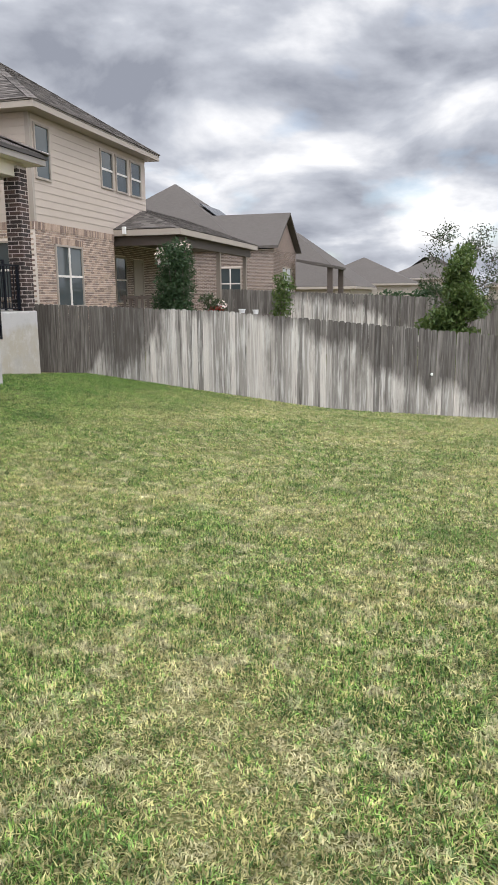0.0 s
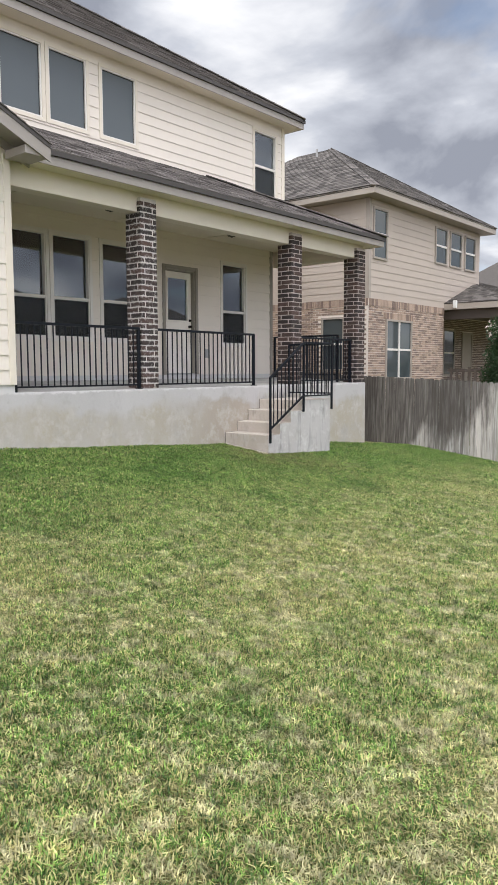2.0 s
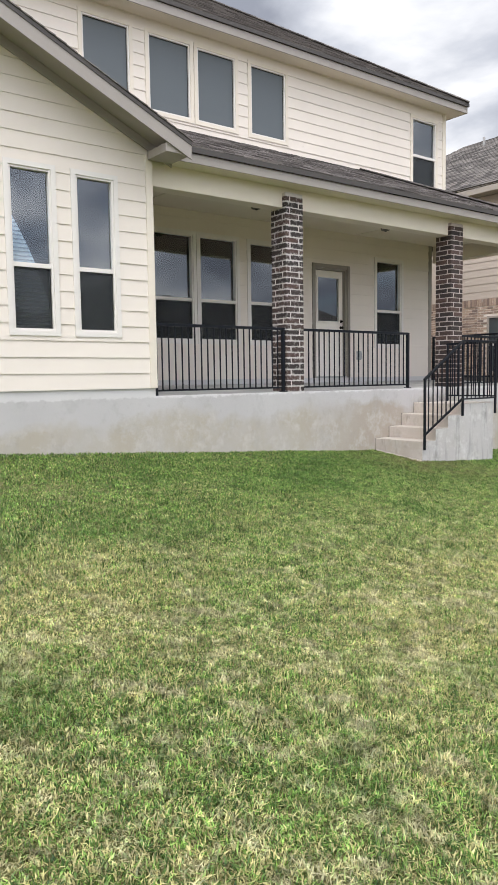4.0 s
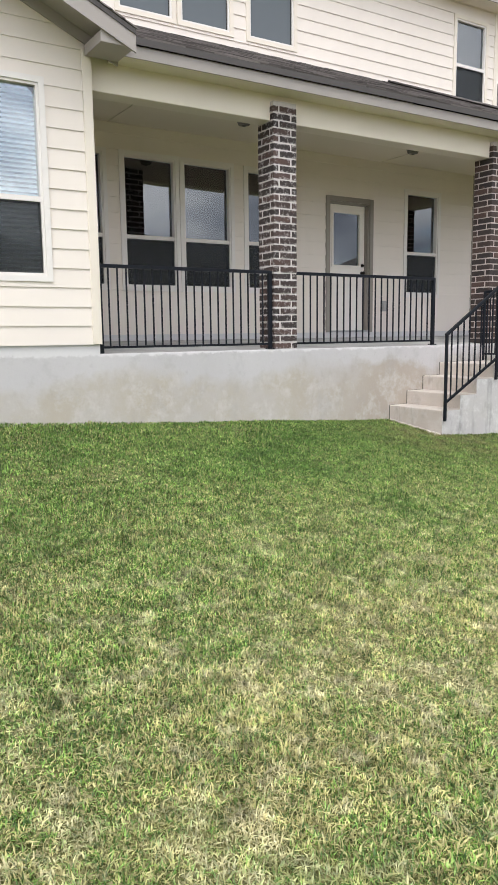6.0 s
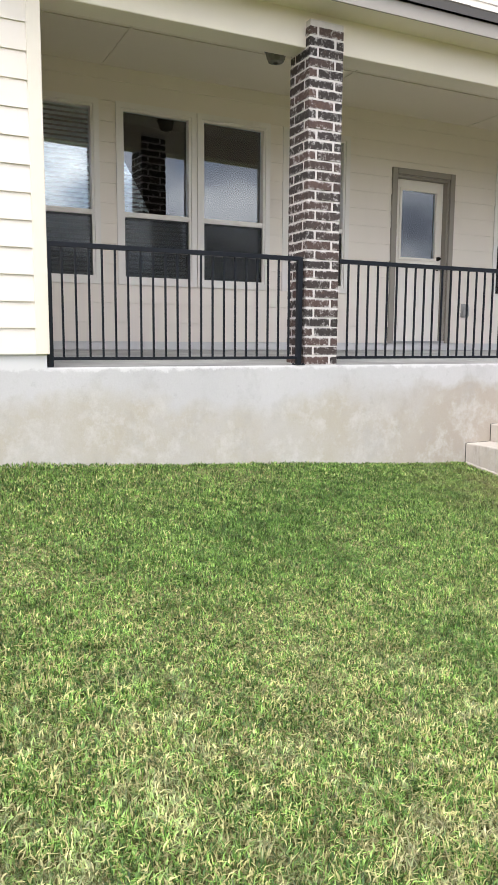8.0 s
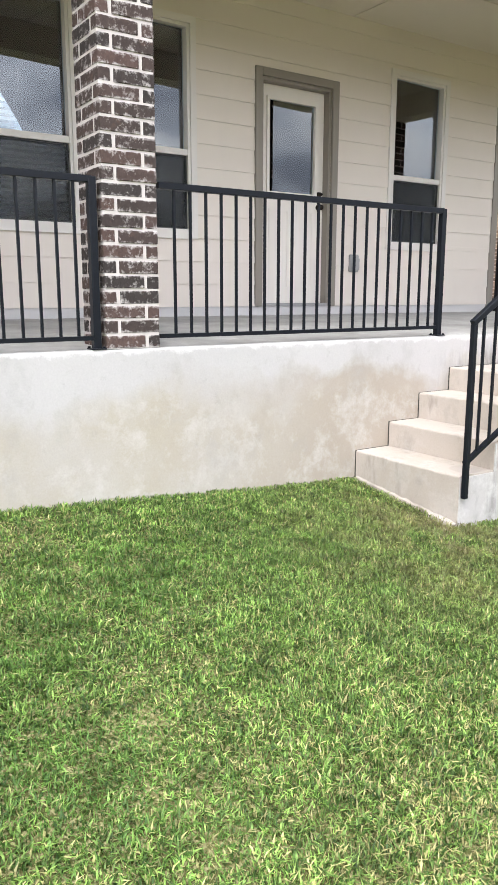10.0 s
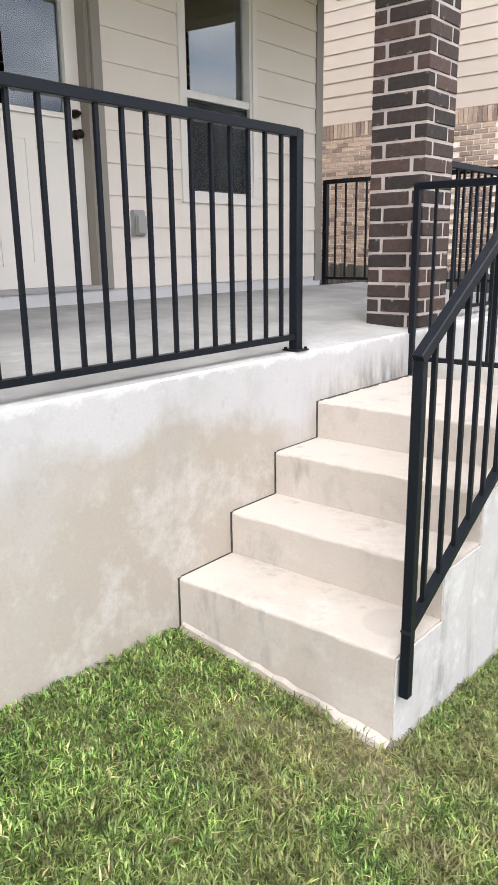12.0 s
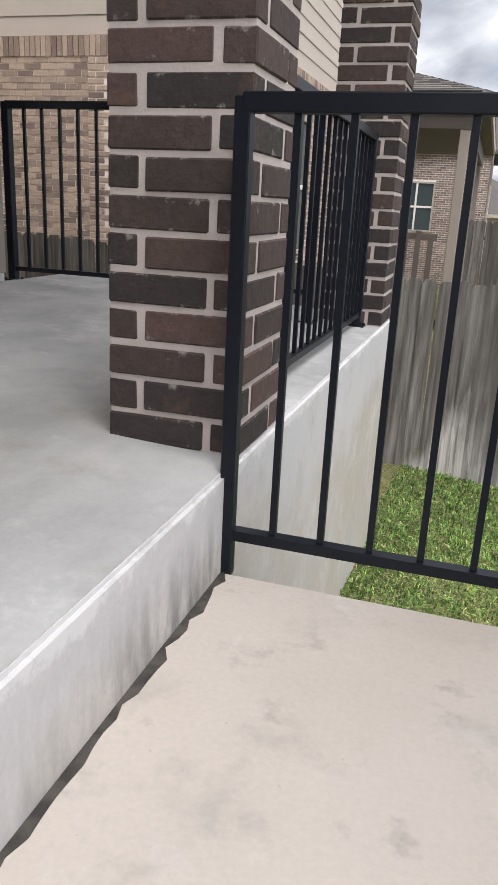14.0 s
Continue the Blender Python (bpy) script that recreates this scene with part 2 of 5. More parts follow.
m.bump(m.noise(60, 5, 0.65), 0.6, 0.006)
m.bump(m.noise(11, 3), 0.4, 0.008)
M_BRICK = m.done()
M_NBRICK = brick("tan_mixed_brick", (0.45, 0.335, 0.26), (0.21, 0.15, 0.125), 0.8, True)
M_NBRICK_ONE = brick("tan_mixed_brick_single", (0.45, 0.335, 0.26), (0.21, 0.15, 0.125), 0.8)
# brick of the far house; also a shaded copy for the wall under the patio
M_FAR_AND_SHADED_BRICK = brick("grey_brown_brick", (0.27, 0.205, 0.17), (0.16, 0.12, 0.105), 0.2, True)
m = Mat("grey_mortar", (0.44, 0.375, 0.35), 0.95, 0, 0.2)
m.blend(m.ramp(m.axis("Y"), 9.4, 9.0, 0.0, 0.8), (0.58, 0.54, 0.52))
m.bright(m.noise(12, 4), 0.8, 1.2)
m.bump(m.noise(120, 4), 0.5, 0.004)
M_MORTAR = m.done()
m = Mat("sandy_mortar", (0.76, 0.68, 0.61), 0.95, 0, 0.2)
m.bright(m.noise(12, 4), 0.8, 1.2)
M_NMORTAR = m.done()


def shingle(name, color, island=True):
    m = Mat(name, color, 0.95, 0, 0.2)
    if island:
        m.bright(m.rnd(True), 0.48, 1.45)
    m.bright(m.noise(0.8, 3), 0.85, 1.15)
    m.bright(m.noise(220, 2), 0.6, 1.4)
    m.bump(m.noise(260, 2), 0.5, 0.003)
    return m.done()


M_SHINGLE = shingle("dark_grey_brown_shingles", (0.165, 0.147, 0.138))
M_NSHINGLE = shingle("grey_brown_shingles", (0.118, 0.105, 0.096))
M_DRIP = Mat("dark_drip_edge", (0.06, 0.052, 0.048), 0.6).done()

m = Mat("weathered_cedar", (0.39, 0.36, 0.33), 0.9, 0, 0.2)
m.bright(m.rnd(), 0.45, 1.5)
grain = m.noise(55, 6, 0.65, stretch=(1.6, 1.6, 0.035))
m.bright(grain, 0.35, 1.65)
m.blend(m.ramp(m.noise(20, 5, 0.6, stretch=(1, 1, 0.05)), 0.50, 0.64, 0, 0.7), (0.64, 0.62, 0.585))
m.blend(m.ramp(m.noise(16, 5, 0.6, stretch=(1, 1, 0.05)), 0.56, 0.68, 0, 0.75), (0.07, 0.06, 0.054))


def damp_edge(mat, lean):
    """Distance along the fence, leaning with the height, with a ragged edge."""
    high, along = mat.t.nodes.new("ShaderNodeMath"), mat.t.nodes.new("ShaderNodeMath")
    high.operation = along.operation = "MULTIPLY_ADD"
    high.inputs[1].default_value, along.inputs[1].default_value = lean, 1.0
    mat.t.links.new(mat.axis("Z"), high.inputs[0])
    mat.t.links.new(mat.axis("X"), high.inputs[2])
    mat.t.links.new(mat.ramp(mat.noise(0.8, 6, 0.65, stretch=(2.2, 1, 0.5)), 0.2, 0.8, -1.5, 1.5), along.inputs[0])
    mat.t.links.new(high.outputs[0], along.inputs[2])
    return along.outputs[0]


damp = m.noise(24, 4, 0.6, stretch=(1, 1, 0.06))
m.blend(m.times(m.ramp(damp_edge(m, -1.6), -6.6, -7.4), m.ramp(damp, 0.3, 0.7, 0.97, 0.6)), (0.07, 0.06, 0.053))
m.blend(m.times(m.ramp(damp_edge(m, 2.43), -1.2, -0.3), m.ramp(damp, 0.3, 0.7, 0.95, 0.6)), (0.06, 0.052, 0.047))
m.blend(m.ramp(m.noise(1.1, 6, 0.65, stretch=(1, 1, 0.3)), 0.56, 0.66, 0, 0.5), (0.10, 0.088, 0.078))
m.bump(grain, 0.6, 0.006)
M_CEDAR = m.done()

# glass: a real pane, dark behind
m = Mat("window_glass", (0.90, 0.95, 1.0), 0.0)
gloss, through_pane, rim_light, pane_mix = (m.t.nodes.new("ShaderNode" + k) for k in ("BsdfGlossy", "BsdfTransparent", "Fresnel", "MixShader"))
gloss.inputs["Color"].default_value, gloss.inputs["Roughness"].default_value = (0.90, 0.95, 1.0, 1), 0.004
through_pane.inputs["Color"].default_value = (0.92, 0.96, 0.96, 1)
rim_light.inputs["IOR"].default_value = 2.5
m.t.links.new(rim_light.outputs[0], pane_mix.inputs[0])
m.t.links.new(through_pane.outputs[0], pane_mix.inputs[1])
m.t.links.new(gloss.outputs[0], pane_mix.inputs[2])
m.t.links.new(pane_mix.outputs[0], m.t.nodes["Material Output"].inputs["Surface"])
M_GLASS = m.m
m = Mat("solar_screen", (0.10, 0.115, 0.125), 0.45, 0, 0.5)
m.bump(m.noise(700, 1), 0.1, 0.001)
M_SCREEN = m.done()
M_BLIND = paint("white_blind_slats", (0.74, 0.79, 0.80), 0.5, 0.03)
# near-black walls: the gloom of unlit rooms is put into the colour
M_ROOM = Mat("unlit_room_black", (0.03, 0.032, 0.034), 0.9).done()

# ground and lawn
m = Mat("lawn_soil", (0.075, 0.078, 0.026), 0.95, 0, 0.1)
m.blend(m.ramp(m.noise(0.6, 4, 0.6), 0.50, 0.66, 0, 0.35), (0.24, 0.225, 0.09))
m.blend(m.ramp(m.noise(3.2, 5, 0.65), 0.50, 0.68, 0, 0.5), (0.28, 0.25, 0.11))
m.blend(m.ramp(m.noise(16, 5, 0.65), 0.45, 0.66, 0, 0.7), (0.055, 0.075, 0.018))
m.blend(m.ramp(m.noise(70, 4, 0.6), 0.46, 0.60, 0, 0.75), (0.34, 0.31, 0.16))
foot = m.t.nodes.new("ShaderNodeVectorMath")
foot.operation = "DISTANCE"
foot.inputs[1].default_value = (-7.15, 9.93, 0.28)
m.t.links.new(m.pos, foot.inputs[0])
m.blend(m.times(m.ramp(foot.outputs["Value"], 0.6, 0.2), m.ramp(m.noise(8, 4), 0.35, 0.6, 0.3, 1.0)), (0.20, 0.165, 0.105))
m.bump(m.noise(45, 5), 0.9, 0.02)
M_SOIL = m.done()


def leaf(name, color, other, translucent=0.35):
    m = Mat(name, color, 0.5, 0, 0.35)
    m.blend(m.ramp(m.rnd(True), 0.2, 1.0), other)
    m.bright(m.noise(3, 3), 0.7, 1.25)
    m.done()
    mixer, glow = m.t.nodes.new("ShaderNodeMixShader"), m.t.nodes.new("ShaderNodeBsdfTranslucent")
    mixer.inputs[0].default_value = translucent
    m.t.links.new(m.col, glow.inputs["Color"])
    m.t.links.new(m.b.outputs[0], mixer.inputs[1])
    m.t.links.new(glow.outputs[0], mixer.inputs[2])
    m.t.links.new(mixer.outputs[0], m.t.nodes["Material Output"].inputs["Surface"])
    return m


m = leaf("grass_blades", (0.084, 0.182, 0.034), (0.215, 0.325, 0.078), 0.3)
m.bright(m.rnd(True), 0.4, 1.6)
dry = m.times(m.ramp(m.noise(0.6, 4, 0.6), 0.40, 0.62, 0.26, 0.66), m.ramp(m.axis("X"), -6.4, -3.2, 0.2, 1.0))
pick = m.t.nodes.new("ShaderNodeMath")
pick.operation = "LESS_THAN"
shuffle = m.t.nodes.new("ShaderNodeMath")
shuffle.operation = "FRACT"
spread = m.t.nodes.new("ShaderNodeMath")
spread.operation = "MULTIPLY"
spread.inputs[1].default_value = 17.31
m.t.links.new(m.rnd(True), spread.inputs[0])
m.t.links.new(spread.outputs[0], shuffle.inputs[0])
m.t.links.new(shuffle.outputs[0], pick.inputs[0])
m.t.links.new(dry, pick.inputs[1])
m.blend(pick.outputs[0], (0.49, 0.45, 0.20))
m.blend(m.times(m.ramp(m.noise(5.5, 7, 0.75), 0.51, 0.62, 0, 0.8), m.ramp(m.axis("X"), -5.2, -2.6, 0.06, 1.0)), (0.62, 0.56, 0.35))
m.blend(m.ramp(m.noise(0.9, 3, 0.5), 0.55, 0.68, 0, 0.45), (0.085, 0.185, 0.035))
worn = m.t.nodes.new("ShaderNodeVectorMath")
worn.operation = "DISTANCE"
worn.inputs[1].default_value = (-6.8, 10.0, 0.3)
m.t.links.new(m.pos, worn.inputs[0])
m.blend(m.times(m.ramp(worn.outputs["Value"], 1.5, 0.3, 0, 0.8), m.ramp(m.noise(4, 5, 0.65), 0.36, 0.6, 0.15, 1.0)), (0.24, 0.205, 0.095))
m.blend(m.times(m.ramp(m.noise(2.1, 6, 0.7), 0.57, 0.65, 0, 0.6), m.ramp(m.axis("X"), -5.0, -2.8, 0.0, 1.0)), (0.66, 0.58, 0.36))
m.bright(m.ramp(m.noise(9, 5, 0.65), 0.34, 0.66), 0.60, 1.38)
m.bright(m.ramp(m.noise(30, 3, 0.6), 0.34, 0.66), 0.58, 1.42)
m.bright(m.noise(1.4, 4, 0.6), 0.75, 1.25)
m.done()
for node in m.t.nodes:
    if node.type == "BSDF_TRANSLUCENT":
        m.t.links.new(m.col, node.inputs["Color"])
M_GRASS = m.m
M_LEAF = leaf("shrub_leaves", (0.030, 0.064, 0.026), (0.062, 0.10, 0.040)).m
M_LEAF_PALE = leaf("young_tree_leaves", (0.065, 0.112, 0.028), (0.125, 0.165, 0.045)).m
M_LEAF_DARK = leaf("mesquite_leaves", (0.035, 0.055, 0.022), (0.065, 0.085, 0.035)).m
M_BARK = paint("grey_bark", (0.13, 0.105, 0.085), 0.9, 0.3)
M_PETAL = Mat("pale_flower_petals", (0.75, 0.62, 0.58), 0.6).done()
M_RED = leaf("red_petals", (0.20, 0.02, 0.018), (0.28, 0.05, 0.035)).m
M_TERRA = paint("terracotta", (0.36, 0.13, 0.07), 0.8, 0.15)
M_SOLAR = Mat("solar_panel", (0.012, 0.014, 0.02), 0.15).done()


# ---- building helpers ----
def thing(name, x, y, z, label, category, group="", kind=""):
    ob = new(name)
    ob.empty_display_size = 0.1
    ob.location = (x, y, z)
    bpy.context.view_layer.update()
    return tagged(ob, label, category, group, kind)


def origin_of(ob):
    place = Vector((0, 0, 0))
    while ob is not None:
        place += ob.location
        ob = ob.parent
    return place


def link(name, mesh, material, parent=None, label="", at=None):
    """A mesh whose points are in world metres, set under its parent."""
    if not mesh.materials:
        mesh.materials.append(material)
    ob = new(name, mesh)
    if parent is not None:
        ob.parent = parent
        ob.location = (Vector(at) if at is not None else Vector((0, 0, 0))) - origin_of(parent)
    elif at is not None:
        ob.location = at
    return tagged(ob, label)


def part(name, bm, material, parent=None, label="", smooth=False):
    mesh = bpy.data.meshes.new(name)
    bmesh.ops.recalc_face_normals(bm, faces=bm.faces)
    bm.to_mesh(mesh)
    bm.free()
    if smooth:
        for p in mesh.polygons:
            p.use_smooth = True
    return link(name, mesh, material, parent, label)


def structure(name, bm, material, label, category):
    return tagged(part(name, bm, material), label, category, "", "structure")


CUBE = ((0, 1, 3, 2), (4, 6, 7, 5), (0, 4, 5, 1), (2, 3, 7, 6), (0, 2, 6, 4), (1, 5, 7, 3))


def hexa(bm, points):
    """Eight points, ordered as the bits of x, y, z."""
    v = [bm.verts.new(p) for p in points]
    for f in CUBE:
        bm.faces.new([v[i] for i in f])
    return bm


def box(bm, x0, y0, z0, x1, y1, z1):
    return hexa(bm, [(x, y, z) for x in (x0, x1) for y in (y0, y1) for z in (z0, z1)])


def bevelled(bm, width=0.004, segments=1):
    bmesh.ops.bevel(bm, geom=list(bm.edges), offset=width, segments=segments, affect="EDGES")
    return bm


def bar(bm, a, b, w, d=None, up=(0, 0, 1)):
    """A square bar from a to b."""
    a, b, up = Vector(a), Vector(b), Vector(up)
    along = (b - a).normalized()
    side = along.cross(up)
    side = side.normalized() if side.length > 1e-4 else Vector((1, 0, 0))
    over = side.cross(along).normalized()
    d = d or w
    return hexa(bm, [p + side * i * w / 2 + over * j * d / 2 for p in (a, b) for i in (-1, 1) for j in (-1, 1)])


def tube(bm, points, radii, sides=8):
    """A round tube through points with a radius at each."""
    rings = []
    for n, (p, r) in enumerate(zip(points, radii)):
        p = Vector(p)
        along = (Vector(points[min(n + 1, len(points) - 1)]) - Vector(points[max(n - 1, 0)])).normalized()
        side = along.orthogonal().normalized()
        over = along.cross(side)
        rings.append([bm.verts.new(p + r * (math.cos(2 * math.pi * k / sides) * side + math.sin(2 * math.pi * k / sides) * over)) for k in range(sides)])
    for one, two in zip(rings, rings[1:]):
        for k in range(sides):
            bm.faces.new((one[k], one[(k + 1) % sides], two[(k + 1) % sides], two[k]))
    bm.faces.new(rings[0][::-1])
    bm.faces.new(rings[-1])
    return bm


def lathe(bm, x, y, rings, sides=20):
    """A turned body on a vertical axis: rings of (radius, z)."""
    loops = [[bm.verts.new((x + r * math.cos(2 * math.pi * k / sides), y + r * math.sin(2 * math.pi * k / sides), z)) for k in range(sides)] for r, z in rings]
    for one, two in zip(loops, loops[1:]):
        for k in range(sides):
            bm.faces.new((one[k], one[(k + 1) % sides], two[(k + 1) % sides], two[k]))
    bm.faces.new(loops[0][::-1])
    bm.faces.new(loops[-1])
    return bm


def on_x(x, sign=1):
    """Wall coordinates (along, out, up) on a wall that faces +x or -x."""
    return lambda u, w, z: (x + sign * w, u, z)


def on_y(y, sign=-1):
    """The same for a wall that faces -y or +y."""
    return lambda u, w, z: (u, y + sign * w, z)


def wbox(bm, at, u0, u1, w0, w1, z0, z1):
    return hexa(bm, [at(u, w, z) for u in (u0, u1) for w in (w0, w1) for z in (z0, z1)])


def free_spans(u0, u1, z0, z1, holes):
    spans = [(u0, u1)]
    for a, b, c, d in holes:
        if c < z1 - 1e-6 and d > z0 + 1e-6:
            spans = [s for p, q in spans for s in ((p, min(q, a)), (max(p, b), q)) if s[1] - s[0] > 0.005]
    return spans


def bands(z0, z1, holes):
    cuts = sorted({z0, z1, *[c for h in holes for c in h[2:] if z0 < c < z1]})
    return list(zip(cuts, cuts[1:]))


def wall(name, at, u0, u1, z0, z1, holes, material, label, category="wall", thick=0.16, parent=None):
    """A wall with real openings, behind its facing."""
    bm = bmesh.new()
    for c, d in bands(z0, z1, holes):
        for a, b in free_spans(u0, u1, c, d, holes):
            wbox(bm, at, a, b, -thick, 0, c, d)
    if parent is not None:
        return part(name, bm, material, parent, label)
    return structure(name, bm, material, label, category)


def siding(parent, at, u0, u1, z0, z1, holes, material, step=0.2, edge=None):
    """Lap boards, each a piece; edge(z) gives the ends under a gable."""
    z = z0
    while z < z1 - 0.02:
        top = min(z + step, z1)
        for c, d in bands(z, top, holes):
            ends = edge(c) if edge else (u0, u1)
            tops = edge(d) if edge else (u0, u1)
            for a, b in free_spans(max(u0, ends[0]), min(u1, ends[1]), c, d, holes):
                lo, hi = 0.0155 - 0.0115 * (c - z) / step, 0.0155 - 0.0115 * (d - z) / step
                a2, b2 = max(a, tops[0]), min(b, tops[1])
                if b2 - a2 < 0.01:
                    continue
                jit = random.uniform(-0.0012, 0.0012)
                pts = [at(a, 0, c), at(a2, 0, d), at(a, lo + jit, c), at(a2, hi, d), at(b, 0, c), at(b2, 0, d), at(b, lo + jit, c), at(b2, hi, d)]
                part("siding_board", hexa(bmesh.new(), pts), material, parent)
        z = top


def shingles(name, parent, corner, along, up, length, run, material, label="", left=None, right=None, course=0.14, tab=0.30):
    """Overlapping tabs on a roof plane: from its eave corner, along the eave and up the slope; left and right trim the ends by the distance up."""
    corner, along, up = Vector(corner), Vector(along).normalized(), Vector(up).normalized()
    out = along.cross(up).normalized()
    if out.z < 0:
        out = -out
    rng = random.Random(len(name) + int(length * 10))
    verts, faces = [], []
    rows = int(run / course) + 1
    for r in range(rows):
        v0, v1 = r * course, min(r * course + course * 1.25, run)
        if v1 - v0 < 0.02:
            continue
        a, b = (max(left(v0), left(v1)) if left else 0.0), length - (max(right(v0), right(v1)) if right else 0.0)
        u = a - rng.uniform(0, tab)
        while u < b:
            w = tab * rng.uniform(0.55, 1.25)
            p, q = max(u, a), min(u + w - 0.004, b)
            if q - p > 0.02:
                h = 0.012 + rng.uniform(0, 0.006)
                n = len(verts)
                for uu in (p, q):
                    for vv, hh in ((v0, h), (v1, 0.004)):
                        for base in (0.0, 1.0):
                            verts.append(corner + along * uu + up * vv + out * (hh * base - (0 if base else 0.004)))
                faces += [tuple(n + i for i in f) for f in CUBE]
            u += w
    mesh = bpy.data.meshes.new(name)
    mesh.from_pydata([tuple(v) for v in verts], [], faces)
    mesh.validate()
    ob = link(name, mesh, material, parent, label)
    ob["kind"] = "stuff"
    return ob


# ---- ground ----
def ground_z(x, y):
    u = max(x + 7.98, 0.0)
    f = 0.12 * u if u < 5 else 0.6 + 0.24 * (1 - math.exp(-(u - 5) / 2))
    yy = min(max(y, 1.5), 17.5)
    return 0.58 - 0.062 * (yy - 4.3) - 0.03 * max(yy - 13.0, 0.0) - f


def stretch(lo, hi, step, far):
    inner = [lo + step * n for n in range(int((hi - lo) / step) + 1)]
    return [lo - far, lo - far / 4, lo - far / 14, lo - 8] + inner + [inner[-1] + 8, inner[-1] + far / 14, inner[-1] + far / 4, inner[-1] + far]


bm = bmesh.new()
xs, ys = stretch(-13.0, 11.0, 0.4, 1600), stretch(-7.0, 18.0, 0.4, 1600)
grid = [[bm.verts.new((x, y, ground_z(x, y) + 0.018 * noise.noise((x * 0.6, y * 0.6, 0)))) for y in ys] for x in xs]
for i in range(len(xs) - 1):
    for j in range(len(ys) - 1):
        bm.faces.new((grid[i][j], grid[i + 1][j], grid[i + 1][j + 1], grid[i][j + 1]))
structure("ground", bm, M_SOIL, "sloping lawn ground with dry thatch and bare soil", "ground")

# ---- the house: plan ----
FRONT, BACK = -7.98, -10.09  # porch edge and porch wall
FLOOR, SILL = 1.25, 1.45  # porch floor and foot of the siding
PORCH_A, PORCH_B = 5.92, 14.96
UP_END, WALL_END = 14.66, 14.2
BAY = -7.95
BAY_RIDGE, BAY_EAVE, BAY_SLOPE = 3.2, 6.22, 0.45

bm = bmesh.new()
box(bm, -18.0, -0.6, -0.8, BACK - 0.17, WALL_END + 0.02, SILL)
edge = bevelled(box(bmesh.new(), BACK - 0.17, PORCH_A - 0.08, -0.8, FRONT, PORCH_B, FLOOR - 0.004), 0.010, 2)
box(bm, BACK - 0.168, PORCH_A + 0.012, FLOOR, BACK + 0.004, WALL_END + 0.02, SILL)
box(bm, BACK - 0.17, PORCH_A, 0.4, BACK - 0.1, 14.1, FLOOR)
foundation = structure("foundation", bm, M_FOUND, "weathered grey concrete foundation wall with tan stains", "foundation")
porch_base = structure("foundation_porch", edge, M_FOUND, "weathered grey concrete porch foundation with tan stains", "foundation")

bm = bmesh.new()
box(bm, BACK - 0.17, 0.4, -0.6, BAY - 0.028, PORCH_A, 1.365)
structure("foundation_bay", bm, M_FOUND, "grey concrete foundation below the cream bay", "foundation")

bm = bmesh.new()
hexa(bm, [(x, y, (FLOOR - 0.0025 - 0.055 * (x - FRONT + 0.012)) if k else FLOOR - 0.05) for x in (BACK + 0.005, FRONT - 0.012) for y in (PORCH_A + 0.012, PORCH_B - 0.012) for k in (0, 1)])
structure("floor", bm, M_SLAB, "smooth grey concrete porch floor", "floor")

# windows of the house: (along from, to, up from, to, meeting rail)
LOWER = [(6.10, 6.86, 2.12, 3.88, 2.80), (7.16, 7.95, 2.12, 3.88, 2.80), (8.08, 8.87, 2.12, 3.88, 2.80), (9.16, 9.97, 2.12, 3.87, 2.81), (12.45, 13.22, 2.11, 3.83, 2.81)]
UPPER = [(6.04, 6.84, 5.76, 6.95, 0), (7.18, 7.97, 5.76, 6.95, 0), (8.11, 8.90, 5.76, 6.95, 0), (9.24, 10.04, 5.76, 6.95, 0), (13.57, 14.34, 5.44, 6.89, 6.13)]
BAYWIN = [(3.24, 3.74, 2.06, 3.94, 2.82), (4.04, 4.55, 2.06, 3.94, 2.82), (4.86, 5.37, 2.06, 3.94, 2.82)]
DOOR = (10.74, 11.60, SILL, 3.57)

lower_holes = [w[:4] for w in LOWER] + [DOOR]
upper_holes = [w[:4] for w in UPPER]
bay_holes = [w[:4] for w in BAYWIN]

wall_porch = wall("wall_porch", on_x(BACK), PORCH_A - 0.2, WALL_END, SILL, 5.3, lower_holes, M_SIDING, "cream lap-sided wall at the back of the porch")
wall_side = wall("wall_side", on_y(WALL_END, 1), -18, BACK, SILL, 4.6, [], M_SIDING, "cream lap-sided side wall")
wall_upper = wall("wall_upper", on_x(BACK - 0.004), -0.6, UP_END, 5.3, 7.17, upper_holes, M_SIDING, "cream lap-sided upper storey wall")
bm = box(bmesh.new(), -18, UP_END - 0.16, 4.6, BACK - 0.17, UP_END, 7.17)
box(bm, -18, 14.0, 4.5, BACK - 0.17, UP_END - 0.16, 4.6)
structure("wall_upper_side", bm, M_SIDING, "cream side wall of the upper storey", "wall")
bm = box(bmesh.new(), -18.2, -0.6, SILL, -18, UP_END, 7.17)
box(bm, -18, -0.6, SILL, BACK - 0.2, -0.44, 7.17)
structure("wall_front", bm, M_SIDING, "plain cream outer wall", "wall")


def bay_edge(z):
    reach = (6.12 - BAY_RIDGE) if z < 4.25 else max((5.66 - z) / BAY_SLOPE + 0.02, 0.02)
    return (BAY_RIDGE - min(reach, 2.75), BAY_RIDGE + min(reach, PORCH_A - BAY_RIDGE))


